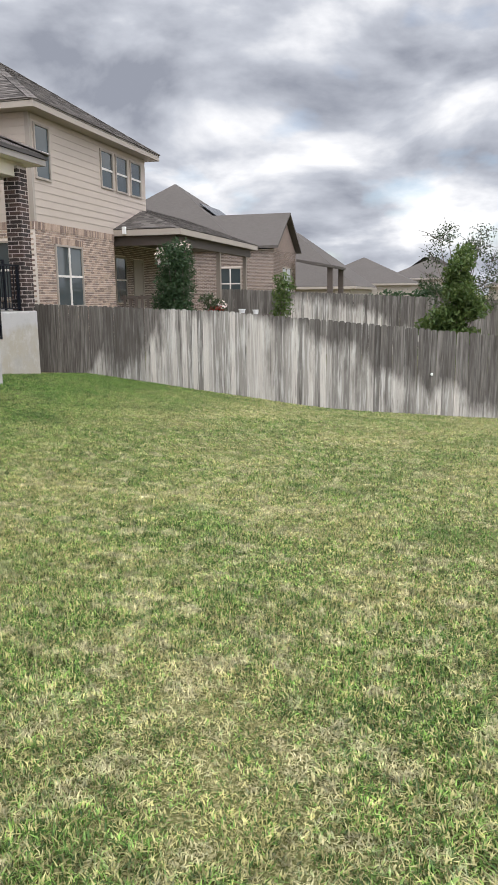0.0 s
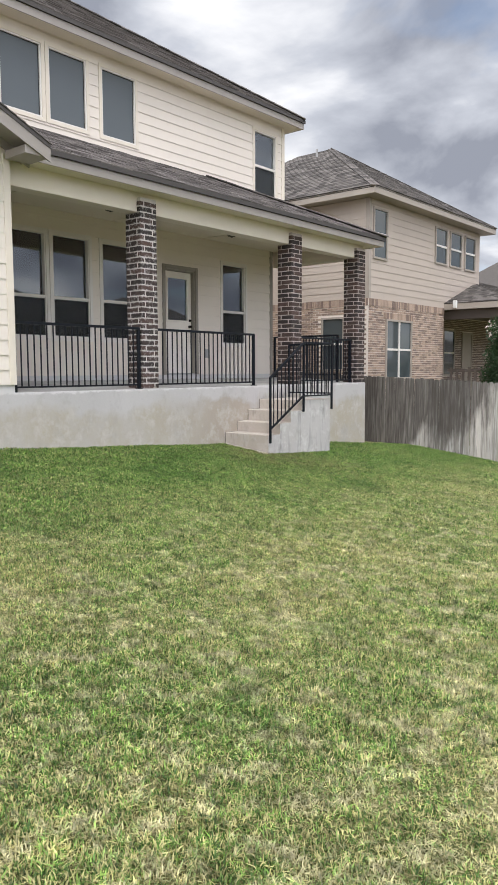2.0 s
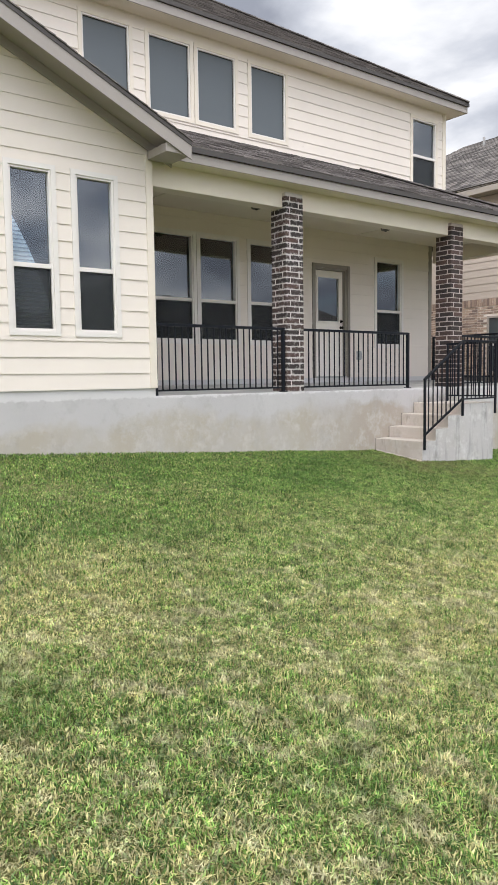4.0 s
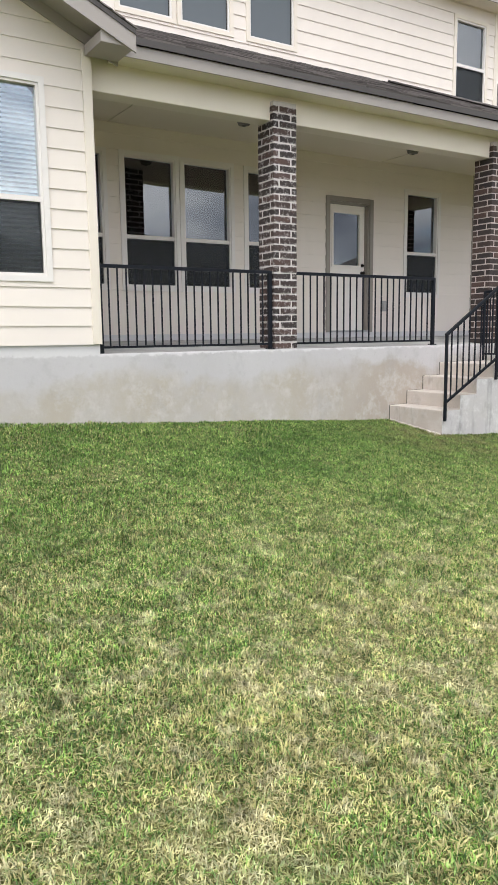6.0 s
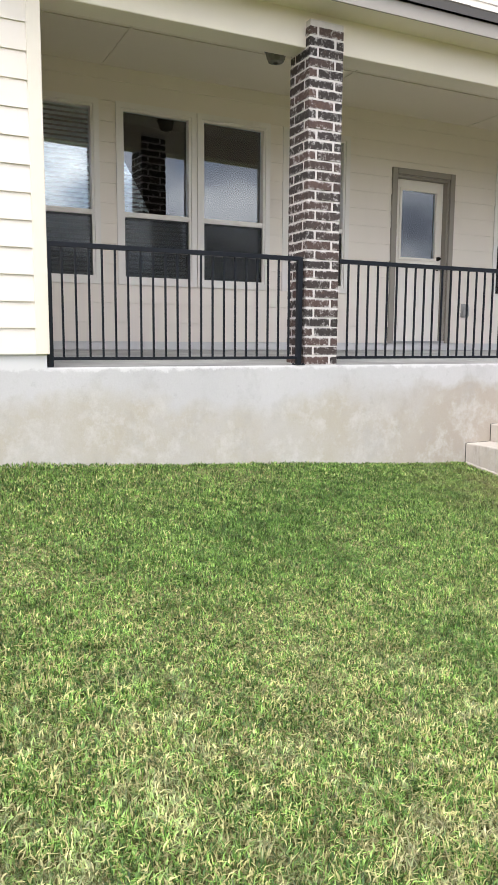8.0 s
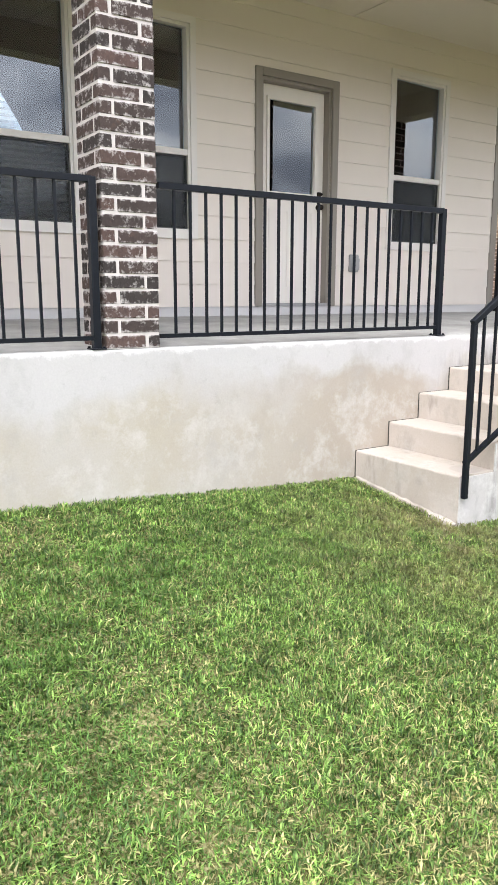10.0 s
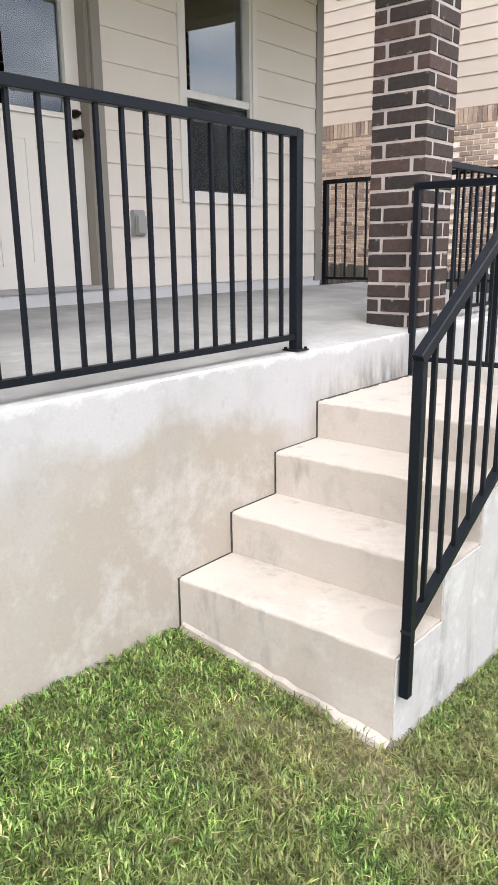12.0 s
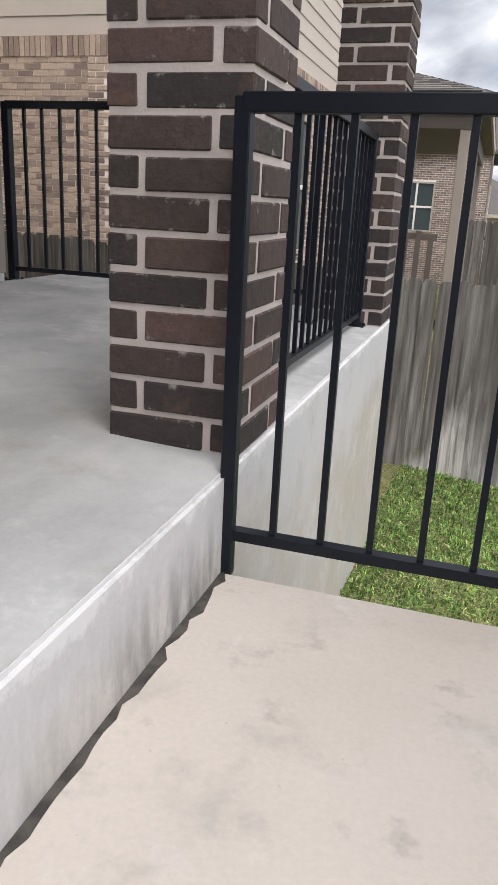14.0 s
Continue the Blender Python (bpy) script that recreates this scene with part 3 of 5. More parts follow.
wall_bay = wall("wall_bay", on_x(BAY - 0.02), 0.45, PORCH_A, 1.365, 4.3, bay_holes, M_SIDING, "cream lap-sided wall of the gabled bay")
bm = bmesh.new()
front_pts = [(0.45, 4.3), (PORCH_A, 4.3), (PORCH_A, 4.46), (BAY_RIDGE, 5.68), (0.45, 4.46)]
f0 = [bm.verts.new((BAY - 0.02, u, z)) for u, z in front_pts]
f1 = [bm.verts.new((BAY - 0.18, u, z)) for u, z in front_pts]
bm.faces.new(f0)
bm.faces.new(f1[::-1])
for n in range(5):
    bm.faces.new((f0[n], f0[(n + 1) % 5], f1[(n + 1) % 5], f1[n]))
structure("wall_bay_gable", bm, M_SIDING, "cream gable end of the bay", "wall")
bm = box(bmesh.new(), BACK - 0.004, PORCH_A - 0.16, SILL - 0.2, BAY - 0.18, PORCH_A, 4.3)
box(bm, BACK - 0.17, 0.45, 1.365, BAY - 0.18, 0.6, 4.3)
structure("wall_bay_side", bm, M_SIDING, "cream side wall of the bay", "wall")

siding(wall_porch, on_x(BACK), PORCH_A, WALL_END - 0.085, SILL, 4.28, lower_holes, M_SIDING, 0.207)
siding(wall_upper, on_x(BACK - 0.004), 0.0, UP_END - 0.09, 4.55, 7.165, upper_holes, M_SIDING, 0.185)
siding(wall_bay, on_x(BAY - 0.02), 0.55, PORCH_A - 0.085, 1.35, 5.5, bay_holes, M_SIDING, 0.1985, bay_edge)
siding(wall_bay, on_y(PORCH_A, 1), BACK, BAY - 0.1, FLOOR + 0.2, 4.2, [], M_SIDING)

# corner boards
bm = bmesh.new()
box(bm, BAY - 0.10, PORCH_A - 0.085, 1.35, BAY + 0.004, PORCH_A + 0.018, 4.34)
structure("trim_bay_corner", bevelled(bm, 0.004), M_TRIM, "cream corner board of the bay", "trim")
bm = bmesh.new()
box(bm, BACK - 0.1, WALL_END - 0.085, SILL - 0.04, BACK + 0.022, WALL_END + 0.018, 4.28)
structure("trim_porch_corner", bevelled(bm, 0.004), M_BROWN, "brown grey corner board", "trim")
bm = bmesh.new()
box(bm, BACK - 0.1, UP_END - 0.09, 4.5, BACK + 0.022, UP_END + 0.015, 7.165)
structure("trim_upper_corner", bevelled(bm, 0.004), M_TRIM, "cream corner board of the upper storey", "trim")

# porch ceiling, beams, soffit, fascia
bm = box(bmesh.new(), BACK - 0.002, PORCH_A + 0.02, 4.28, -8.16, PORCH_B - 0.1, 4.36)
for y in (6.97, 9.41, 11.85, 14.29):
    box(bm, BACK + 0.02, y - 0.012, 4.272, -8.3, y + 0.012, 4.281)
box(bm, -9.092, PORCH_A + 0.05, 4.271, -9.068, 14.6, 4.280)
structure("ceiling", bm, M_CEILING, "beige porch ceiling with batten seams", "ceiling")
bm = bmesh.new()
box(bm, -8.30, PORCH_A + 0.02, 3.985, -8.06, PORCH_B - 0.02, 4.40)
bevelled(bm, 0.006)
structure("beam_front", bm, M_TRIM, "cream boxed porch beam", "beam")
bm = bevelled(box(bmesh.new(), BACK - 0.3, 14.64, 3.988, -8.302, 14.92, 4.40), 0.006)
structure("beam_side", bm, M_TRIM, "cream boxed side beam of the porch", "beam")

EAVE, EAVE_END = -7.76, 15.32
bm = box(bmesh.new(), -8.06, BAY_EAVE - 0.06, 4.285, EAVE - 0.02, EAVE_END - 0.02, 4.305)
box(bm, -12, 14.92, 4.287, -8.06, EAVE_END - 0.02, 4.307)
structure("soffit_porch", bm, M_TRIM, "cream soffit under the porch eave", "soffit")
bm = box(bmesh.new(), EAVE - 0.02, BAY_EAVE - 0.05, 4.28, EAVE, EAVE_END, 4.40)
box(bm, -12, EAVE_END - 0.02, 4.281, EAVE - 0.021, EAVE_END - 0.001, 4.399)
structure("fascia_porch", bm, M_FASCIA, "taupe fascia board along the porch eave", "fascia")

# porch roof: one plane to the wall, a hip at the end
RISE = 5.54 - 4.455
HIP_Y = 12.05
bm = bmesh.new()
a = [bm.verts.new(p) for p in ((EAVE + 0.03, BAY_EAVE - 0.05, 4.405), (EAVE + 0.03, EAVE_END + 0.03, 4.405), (BACK, HIP_Y, 5.49), (BACK, 3.5, 5.49))]
b = [bm.verts.new((v.co.x, v.co.y, v.co.z + 0.07)) for v in a]
c = [bm.verts.new(p) for p in ((-12.5, EAVE_END + 0.03, 4.405), (-12.5, HIP_Y, 5.49))]
d = [bm.verts.new((v.co.x, v.co.y, v.co.z + 0.07)) for v in c]
for lo, hi in ((a, b), ([a[1], c[0], c[1], a[2]], [b[1], d[0], d[1], b[2]])):
    bm.faces.new(lo)
    bm.faces.new(hi)
    for n in range(4):
        try:
            bm.faces.new((lo[n], lo[(n + 1) % 4], hi[(n + 1) % 4], hi[n]))
        except ValueError:
            pass
roof_porch = structure("roof_porch", bm, M_DRIP, "dark grey-brown shingled porch roof", "roof")
run = math.hypot(EAVE + 0.03 - BACK, RISE)
shingles("shingle_field", roof_porch, (EAVE + 0.022, BAY_EAVE - 0.05, 4.48), (0, 1, 0), (BACK - EAVE - 0.03, 0, RISE), EAVE_END - BAY_EAVE + 0.09, run, M_SHINGLE,
         left=lambda v: -v * RISE / run / BAY_SLOPE * 0.92, right=lambda v: v / run * (EAVE_END - HIP_Y))
side_run = math.hypot(EAVE_END - HIP_Y, RISE)
shingles("shingle_field", roof_porch, (EAVE + 0.022, EAVE_END + 0.022, 4.48), (-1, 0, 0), (0, HIP_Y - EAVE_END, RISE), 4.6, side_run, M_SHINGLE,
         left=lambda v: v / side_run * (EAVE - BACK))
bm = bmesh.new()
for n in range(13):
    p, q = Vector((EAVE + 0.04, EAVE_END + 0.04, 4.495)), Vector((BACK, HIP_Y, 5.56))
    bar(bm, p.lerp(q, n / 13), p.lerp(q, (n + 1.2) / 13), 0.24, 0.02 + 0.004 * (n % 2))
part("hip_cap", bm, M_SHINGLE, roof_porch)

# bay roof and its rake
BAY_Z = 4.38
bm = bmesh.new()
for s in (1, -1):
    lo, hi = BAY_RIDGE + s * (BAY_EAVE - BAY_RIDGE), BAY_RIDGE
    pts = [(-7.44, lo, BAY_Z), (-7.44, hi, BAY_Z + BAY_SLOPE * (BAY_EAVE - BAY_RIDGE)), (-11, hi, BAY_Z + BAY_SLOPE * (BAY_EAVE - BAY_RIDGE)), (EAVE - 0.05, lo, BAY_Z)]
    if s < 0:
        pts[3] = (-11, lo, BAY_Z)
    one = [bm.verts.new(p) for p in pts]
    two = [bm.verts.new((p[0], p[1], p[2] + 0.05)) for p in pts]
    bm.faces.new(one)
    bm.faces.new(two)
    for n in range(4):
        bm.faces.new((one[n], one[(n + 1) % 4], two[(n + 1) % 4], two[n]))
roof_bay = structure("roof_bay", bm, M_DRIP, "dark grey-brown shingled gable roof of the bay", "roof")
bay_run = math.hypot(BAY_EAVE - BAY_RIDGE, BAY_SLOPE * (BAY_EAVE - BAY_RIDGE))
shingles("shingle_field", roof_bay, (-7.43, BAY_EAVE + 0.01, BAY_Z + 0.055), (-1, 0, 0), (0, -1, BAY_SLOPE), 0.2, bay_run, M_SHINGLE, right=lambda v: -v / bay_run * 2.6)


def rake(name, side):
    bm = bmesh.new()
    y0, z0 = BAY_RIDGE + side * (BAY_EAVE - BAY_RIDGE), BAY_Z + 0.005
    z1 = z0 + BAY_SLOPE * (BAY_EAVE - BAY_RIDGE)
    hexa(bm, [(x, y, z + h) for x in (-7.475, -7.45) for y, z in ((y0, z0), (BAY_RIDGE, z1)) for h in (-0.17, 0.0)])
    hexa(bm, [(x, y, z + h) for x in (-7.95, -7.476) for y, z in ((y0, z0), (BAY_RIDGE, z1)) for h in (-0.045, -0.02)])
    hexa(bm, [(x, y, z + h) for x in (-7.95, -7.925) for y, z in ((y0, z0), (BAY_RIDGE, z1)) for h in (-0.16, -0.046)])
    return structure(name, bm, M_FASCIA, "taupe rake board along the bay gable", "fascia")


rake("fascia_rake", 1)
rake("fascia_rake_far", -1)
bm = box(bmesh.new(), -7.93, PORCH_A - 0.06, 4.265, -7.476, BAY_EAVE, 4.37)
structure("trim_eave_return", bevelled(bm, 0.004), M_FASCIA, "taupe boxed eave return", "trim")

# upper eave and roof
UE, UE_END, UZ = -9.75, 15.0, 7.16
bm = box(bmesh.new(), BACK - 0.2, -1.0, UZ, UE - 0.02, UE_END - 0.02, UZ + 0.02)
box(bm, -18.4, UP_END, UZ + 0.002, BACK - 0.2, UE_END - 0.02, UZ + 0.022)
structure("soffit_upper", bm, M_TRIM, "cream soffit under the upper eave", "soffit")
bm = box(bmesh.new(), UE - 0.02, -1.0, UZ - 0.005, UE, UE_END, UZ + 0.125)
box(bm, -18.4, UE_END - 0.02, UZ - 0.004, UE - 0.021, UE_END - 0.001, UZ + 0.124)
structure("fascia_upper", bm, M_FASCIA, "taupe fascia board along the upper eave", "fascia")
bm = bmesh.new()
PITCH = 0.64
ridge_z, half = UZ + 0.195 + PITCH * 4.4, 4.4
base = [(UE + 0.03, -1.0), (UE + 0.03, UE_END + 0.03), (UE - 2 * half, UE_END + 0.03), (UE - 2 * half, -1.0)]
low = [bm.verts.new((x, y, UZ + 0.13)) for x, y in base]
drip = [bm.verts.new((x, y, UZ + 0.195)) for x, y in base]
r0, r1 = bm.verts.new((UE - half, -1.0, ridge_z)), bm.verts.new((UE - half, UE_END - half, ridge_z))
bm.faces.new(low)
for n in range(4):
    bm.faces.new((low[n], low[(n + 1) % 4], drip[(n + 1) % 4], drip[n]))
for f in ((drip[0], drip[1], r1, r0), (drip[1], drip[2], r1), (drip[2], drip[3], r0, r1), (drip[3], drip[0], r0)):
    bm.faces.new(f)
roof_upper = structure("roof_upper", bm, M_DRIP, "dark grey-brown shingled main roof", "roof")
slope = math.hypot(half, half * PITCH)
shingles("shingle_field", roof_upper, (UE + 0.022, -1.0, UZ + 0.2), (0, 1, 0), (-half, 0, half * PITCH), UE_END + 1.07, slope, M_SHINGLE, right=lambda v: v / slope * half)
shingles("shingle_field", roof_upper, (UE + 0.022, UE_END + 0.022, UZ + 0.2), (-1, 0, 0), (0, -half, half * PITCH), 2 * half, slope, M_SHINGLE, left=lambda v: v / slope * half, right=lambda v: v / slope * half)


def hip_caps(roof, p, q, material, wide=0.24):
    bm = bmesh.new()
    p, q = Vector(p), Vector(q)
    count = int((q - p).length / 0.2)
    for n in range(count):
        bar(bm, p.lerp(q, n / count), p.lerp(q, (n + 1.25) / count), wide, 0.018 + 0.005 * (n % 2))
    cap = part("hip_cap", bm, material, roof)
    cap["kind"] = "stuff"


hip_caps(roof_upper, (UE + 0.02, UE_END + 0.02, UZ + 0.205), (UE - half, UE_END - half, ridge_z + 0.015), M_SHINGLE)

# ---- windows and door ----
def ring(bm, at, u0, u1, w0, w1, z0, z1, t):
    wbox(bm, at, u0, u0 + t, w0, w1, z0, z1)
    wbox(bm, at, u1 - t, u1, w0, w1, z0, z1)
    wbox(bm, at, u0 + t, u1 - t, w0, w1, z0, z0 + t)
    wbox(bm, at, u0 + t, u1 - t, w0, w1, z1 - t, z1)
    return bm


# added shallow box, painted near black, in place of an unlit room
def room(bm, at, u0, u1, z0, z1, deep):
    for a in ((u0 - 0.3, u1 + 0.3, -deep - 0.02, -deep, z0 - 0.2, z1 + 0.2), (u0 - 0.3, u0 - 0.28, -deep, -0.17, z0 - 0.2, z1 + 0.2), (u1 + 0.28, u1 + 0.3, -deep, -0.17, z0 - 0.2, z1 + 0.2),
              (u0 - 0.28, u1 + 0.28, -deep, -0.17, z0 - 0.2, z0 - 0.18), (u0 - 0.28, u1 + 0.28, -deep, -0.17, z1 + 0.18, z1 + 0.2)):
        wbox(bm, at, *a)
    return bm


WINDOWS = 0


def window(at, u0, u1, z0, z1, meet, label, trim=M_VINYL, casing=0.06, blinds=True, screened=False, parent=None, deep=0.45, skew=0.0):
    global WINDOWS
    WINDOWS += 1
    if parent is None:
        win = thing(f"window_{WINDOWS}", *at((u0 + u1) / 2, 0, z0), label, "window", "", "structure")
    else:
        win = new("window")
        win.parent = parent
        win.location = Vector(at((u0 + u1) / 2, 0, z0)) - origin_of(parent)
    bm = ring(bmesh.new(), at, u0 - casing, u1 + casing, 0.0, 0.026, z0 - casing, z1 + casing, casing)
    part("casing", bm, trim, win)
    bm = ring(bmesh.new(), at, u0, u1, -0.09, 0.012, z0, z1, 0.026)
    part("window_frame", bm, M_VINYL, win)
    i = 0.026
    if meet:
        bm = wbox(bmesh.new(), at, u0 + i, u1 - i, -0.06, 0.004, meet - 0.026, meet + 0.026)
        part("meeting_rail", bm, M_VINYL, win)
        panes = ((z0 + i, meet - 0.026, -0.05), (meet + 0.026, z1 - i, -0.035))
    else:
        panes = ((z0 + i, z1 - i, -0.035),)
    for a, b, w in panes:
        turn = skew * (u1 - u0 - 2 * i) / 2 if w > -0.04 else 0.0
        pane = part("pane", hexa(bmesh.new(), [at(u, w + d + k, z) for u, k in ((u0 + i, turn), (u1 - i, -turn)) for d in (-0.004, 0) for z in (a, b)]), M_GLASS, win)
        pane.visible_shadow = False
    if screened or meet:
        top = z1 - i if screened else meet - 0.028
        bm = ring(bmesh.new(), at, u0 + i, u1 - i, -0.028, -0.016, z0 + i, top, 0.012)
        part("screen_frame", bm, M_BLACK, win)
        bm = wbox(bmesh.new(), at, u0 + i + 0.012, u1 - i - 0.012, -0.024, -0.022, z0 + i + 0.012, top - 0.012)
        part("insect_screen", bm, M_SCREEN if screened else M_MESH, win)
    if blinds:
        bm = bmesh.new()
        z = z0 + 0.05
        while z < z1 - 0.04:
            tilt = 0.016 + random.uniform(-0.002, 0.002)
            hexa(bm, [at(u, w, zz) for u in (u0 + 0.02, u1 - 0.02) for w, dz in ((-0.108, tilt), (-0.072, -tilt)) for zz in (z + dz, z + dz + 0.003)])
            z += 0.047
        part("blind", bm, M_BLIND, win, "white horizontal slat blind")
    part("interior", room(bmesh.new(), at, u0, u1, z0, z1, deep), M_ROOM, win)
    return win


m = Mat("insect_mesh", (0.03, 0.034, 0.036), 0.5, 0, 0.4)
m.done()
see = m.t.nodes.new("ShaderNodeBsdfTransparent")
mix = m.t.nodes.new("ShaderNodeMixShader")
mix.inputs[0].default_value = 0.5
m.t.links.new(see.outputs[0], mix.inputs[1])
m.t.links.new(m.b.outputs[0], mix.inputs[2])
m.t.links.new(mix.outputs[0], m.t.nodes["Material Output"].inputs["Surface"])
M_MESH = m.m

for w in LOWER:
    window(on_x(BACK), *w, "tall almond vinyl porch window with closed blinds", skew=0.058)
for w in BAYWIN:
    window(on_x(BAY - 0.02), *w, "narrow almond vinyl window with white blinds")
for n, w in enumerate(UPPER):
    window(on_x(BACK - 0.004), *w, "almond vinyl window with a dark solar screen" if n < 4 else "almond vinyl double-hung upper window", M_TRIM, 0.06, False, n < 4)

door = thing("door_1", BACK, 11.17, SILL, "closed off-white door with a blind-filled half window", "door", "", "structure")
D = on_x(BACK)
u0, u1, z0, z1 = DOOR
bm = bmesh.new()
wbox(bm, D, u0 - 0.075, u0 + 0.002, -0.0, 0.035, FLOOR + 0.2, z1 + 0.075)
wbox(bm, D, u1 - 0.002, u1 + 0.075, -0.0, 0.035, FLOOR + 0.2, z1 + 0.075)
wbox(bm, D, u0 + 0.002, u1 - 0.002, -0.0, 0.034, z1, z1 + 0.075)
part("door_casing", bevelled(bm, 0.004), M_BROWN, door, "brown grey door casing")
bm = bmesh.new()
wbox(bm, D, u0, u0 + 0.03, -0.158, 0.0, z0, z1)
wbox(bm, D, u1 - 0.03, u1, -0.158, 0.0, z0, z1)
wbox(bm, D, u0 + 0.03, u1 - 0.03, -0.158, 0.0, z1 - 0.03, z1)
part("door_jamb", bm, M_BROWN, door)
leaf_holes = [(u0 + 0.15, u1 - 0.15, 2.56, 3.40)]
bm = bmesh.new()
for c, d in bands(z0 + 0.03, z1 - 0.033, leaf_holes):
    for a, b in free_spans(u0 + 0.033, u1 - 0.033, c, d, leaf_holes):
        wbox(bm, D, a, b, -0.125, -0.08, c, d)
ring(bm, D, u0 + 0.15, u0 + 0.40, -0.08, -0.074, 1.62, 2.40, 0.02)
ring(bm, D, u1 - 0.40, u1 - 0.15, -0.08, -0.074, 1.62, 2.40, 0.02)
leaf_part = part("door_leaf", bm, M_DOOR, door)
part("glazing_frame", ring(bmesh.new(), D, u0 + 0.12, u1 - 0.12, -0.08, -0.062, 2.53, 3.43, 0.03), M_DOOR, leaf_part)
part("pane", hexa(bmesh.new(), [D(u, w, z) for u, k in ((u0 + 0.15, 0.012), (u1 - 0.15, -0.012)) for w in (k - 0.087, k - 0.083) for z in (2.56, 3.40)]), M_GLASS, leaf_part).visible_shadow = False
bm = bmesh.new()
z = 2.58
while z < 3.39:
    hexa(bm, [D(u, w, zz) for u in (u0 + 0.155, u1 - 0.155) for w, dz in ((-0.116, 0.0095), (-0.103, -0.0095)) for zz in (z + dz, z + dz + 0.002)])
    z += 0.032
part("blind", bm, M_WHITE, leaf_part, "white mini blind")
# near-black sheet that stands in for the dim room behind the door
part("unlit_room_sheet", wbox(bmesh.new(), D, u0 + 0.10, u1 - 0.10, -0.16, -0.13, 2.5, 3.45), M_ROOM, leaf_part)
for z, r in ((2.44, 0.03), (2.565, 0.028)):
    bm = bmesh.new()
    tube(bm, [D(u1 - 0.09, w, z) for w in (-0.08, -0.072, -0.07, -0.045, -0.03, -0.015, -0.01)], [r, r, 0.012, 0.012, r, r * 0.9, r * 0.5] if z < 2.5 else [r, r, r * 0.95, r * 0.9, r * 0.6, r * 0.4, 0.008], 14)
    part("door_knob" if z < 2.5 else "deadbolt", bm, M_KNOB, leaf_part, "dark bronze knob" if z < 2.5 else "dark bronze deadbolt", True)
part("threshold", wbox(bmesh.new(), D, u0, u1, -0.16, 0.02, z0, z0 + 0.028), M_PLASTIC, door, "grey metal threshold")


# ---- brick columns ----
def brick_mesh(length, depth, height):
    bm = box(bmesh.new(), -length / 2, -depth / 2, -height / 2, length / 2, depth / 2, height / 2)
    bevelled(bm, 0.004)
    for v in bm.verts:
        v.co += 0.0022 * Vector(noise.noise_vector(v.co * 37 + Vector((length * 9, height * 50, 0))))
    mesh = bpy.data.meshes.new("brick")
    bmesh.ops.recalc_face_normals(bm, faces=bm.faces)
    bm.to_mesh(mesh)
    bm.free()
    return mesh


COURSE, SIDE, DEEP = 0.0855, 0.345, 0.075
BRICKS = [brick_mesh(SIDE - DEEP - 0.022, DEEP, h) for h in (0.071, 0.0695, 0.0725)]
for mesh in BRICKS:
    mesh.materials.append(M_BRICK)


def column(x0, y0):
    col = thing("brick_column", x0 + SIDE / 2, y0 + SIDE / 2, FLOOR, "square dark brown brick porch column with pale mortar", "column", "porch columns")
    part("mortar", box(bmesh.new(), x0 + 0.005, y0 + 0.005, FLOOR, x0 + SIDE - 0.005, y0 + SIDE - 0.005, 4.20), M_MORTAR, col, "pale grey mortar")
    half, off = SIDE / 2 - DEEP / 2, (DEEP + 0.018) / 2
    rng = random.Random(int(y0 * 100))
    for n in range(34):
        z = FLOOR + 0.04 + n * COURSE
        s = 1 if n % 2 else -1
        for k in range(4):
            ang = k * math.pi / 2
            lx, ly = s * off, -half - rng.uniform(-0.003, 0.002)
            p = (x0 + SIDE / 2 + lx * math.cos(ang) - ly * math.sin(ang), y0 + SIDE / 2 + lx * math.sin(ang) + ly * math.cos(ang), z + rng.uniform(-0.002, 0.002))
            ob = link("brick", BRICKS[rng.randrange(3)], M_BRICK, col, "", p)
            ob.rotation_euler = (0, rng.uniform(-0.006, 0.006), ang + (math.pi if rng.random() < 0.5 else 0))
    return col


for y in (8.22, 12.147, 14.56):
    column(FRONT - 0.004 - SIDE, y)


# ---- railings ----
def post(railing, x, y, z0, z1, w=0.04, plate=True):
    p = part("post", bevelled(box(bmesh.new(), x - w / 2, y - w / 2, z0, x + w / 2, y + w / 2, z1), 0.003), M_STEEL, railing)
    if plate:
        bm = bevelled(box(bmesh.new(), x - 0.045, y - 0.045, z0, x + 0.045, y + 0.045, z0 + 0.008), 0.002)
        for i in (-1, 1):
            lathe(bm, x + i * 0.033, y + i * 0.033, ((0.009, z0 + 0.008), (0.009, z0 + 0.016), (0.004, z0 + 0.018)), 6)
        part("base_plate", bm, M_STEEL, p)


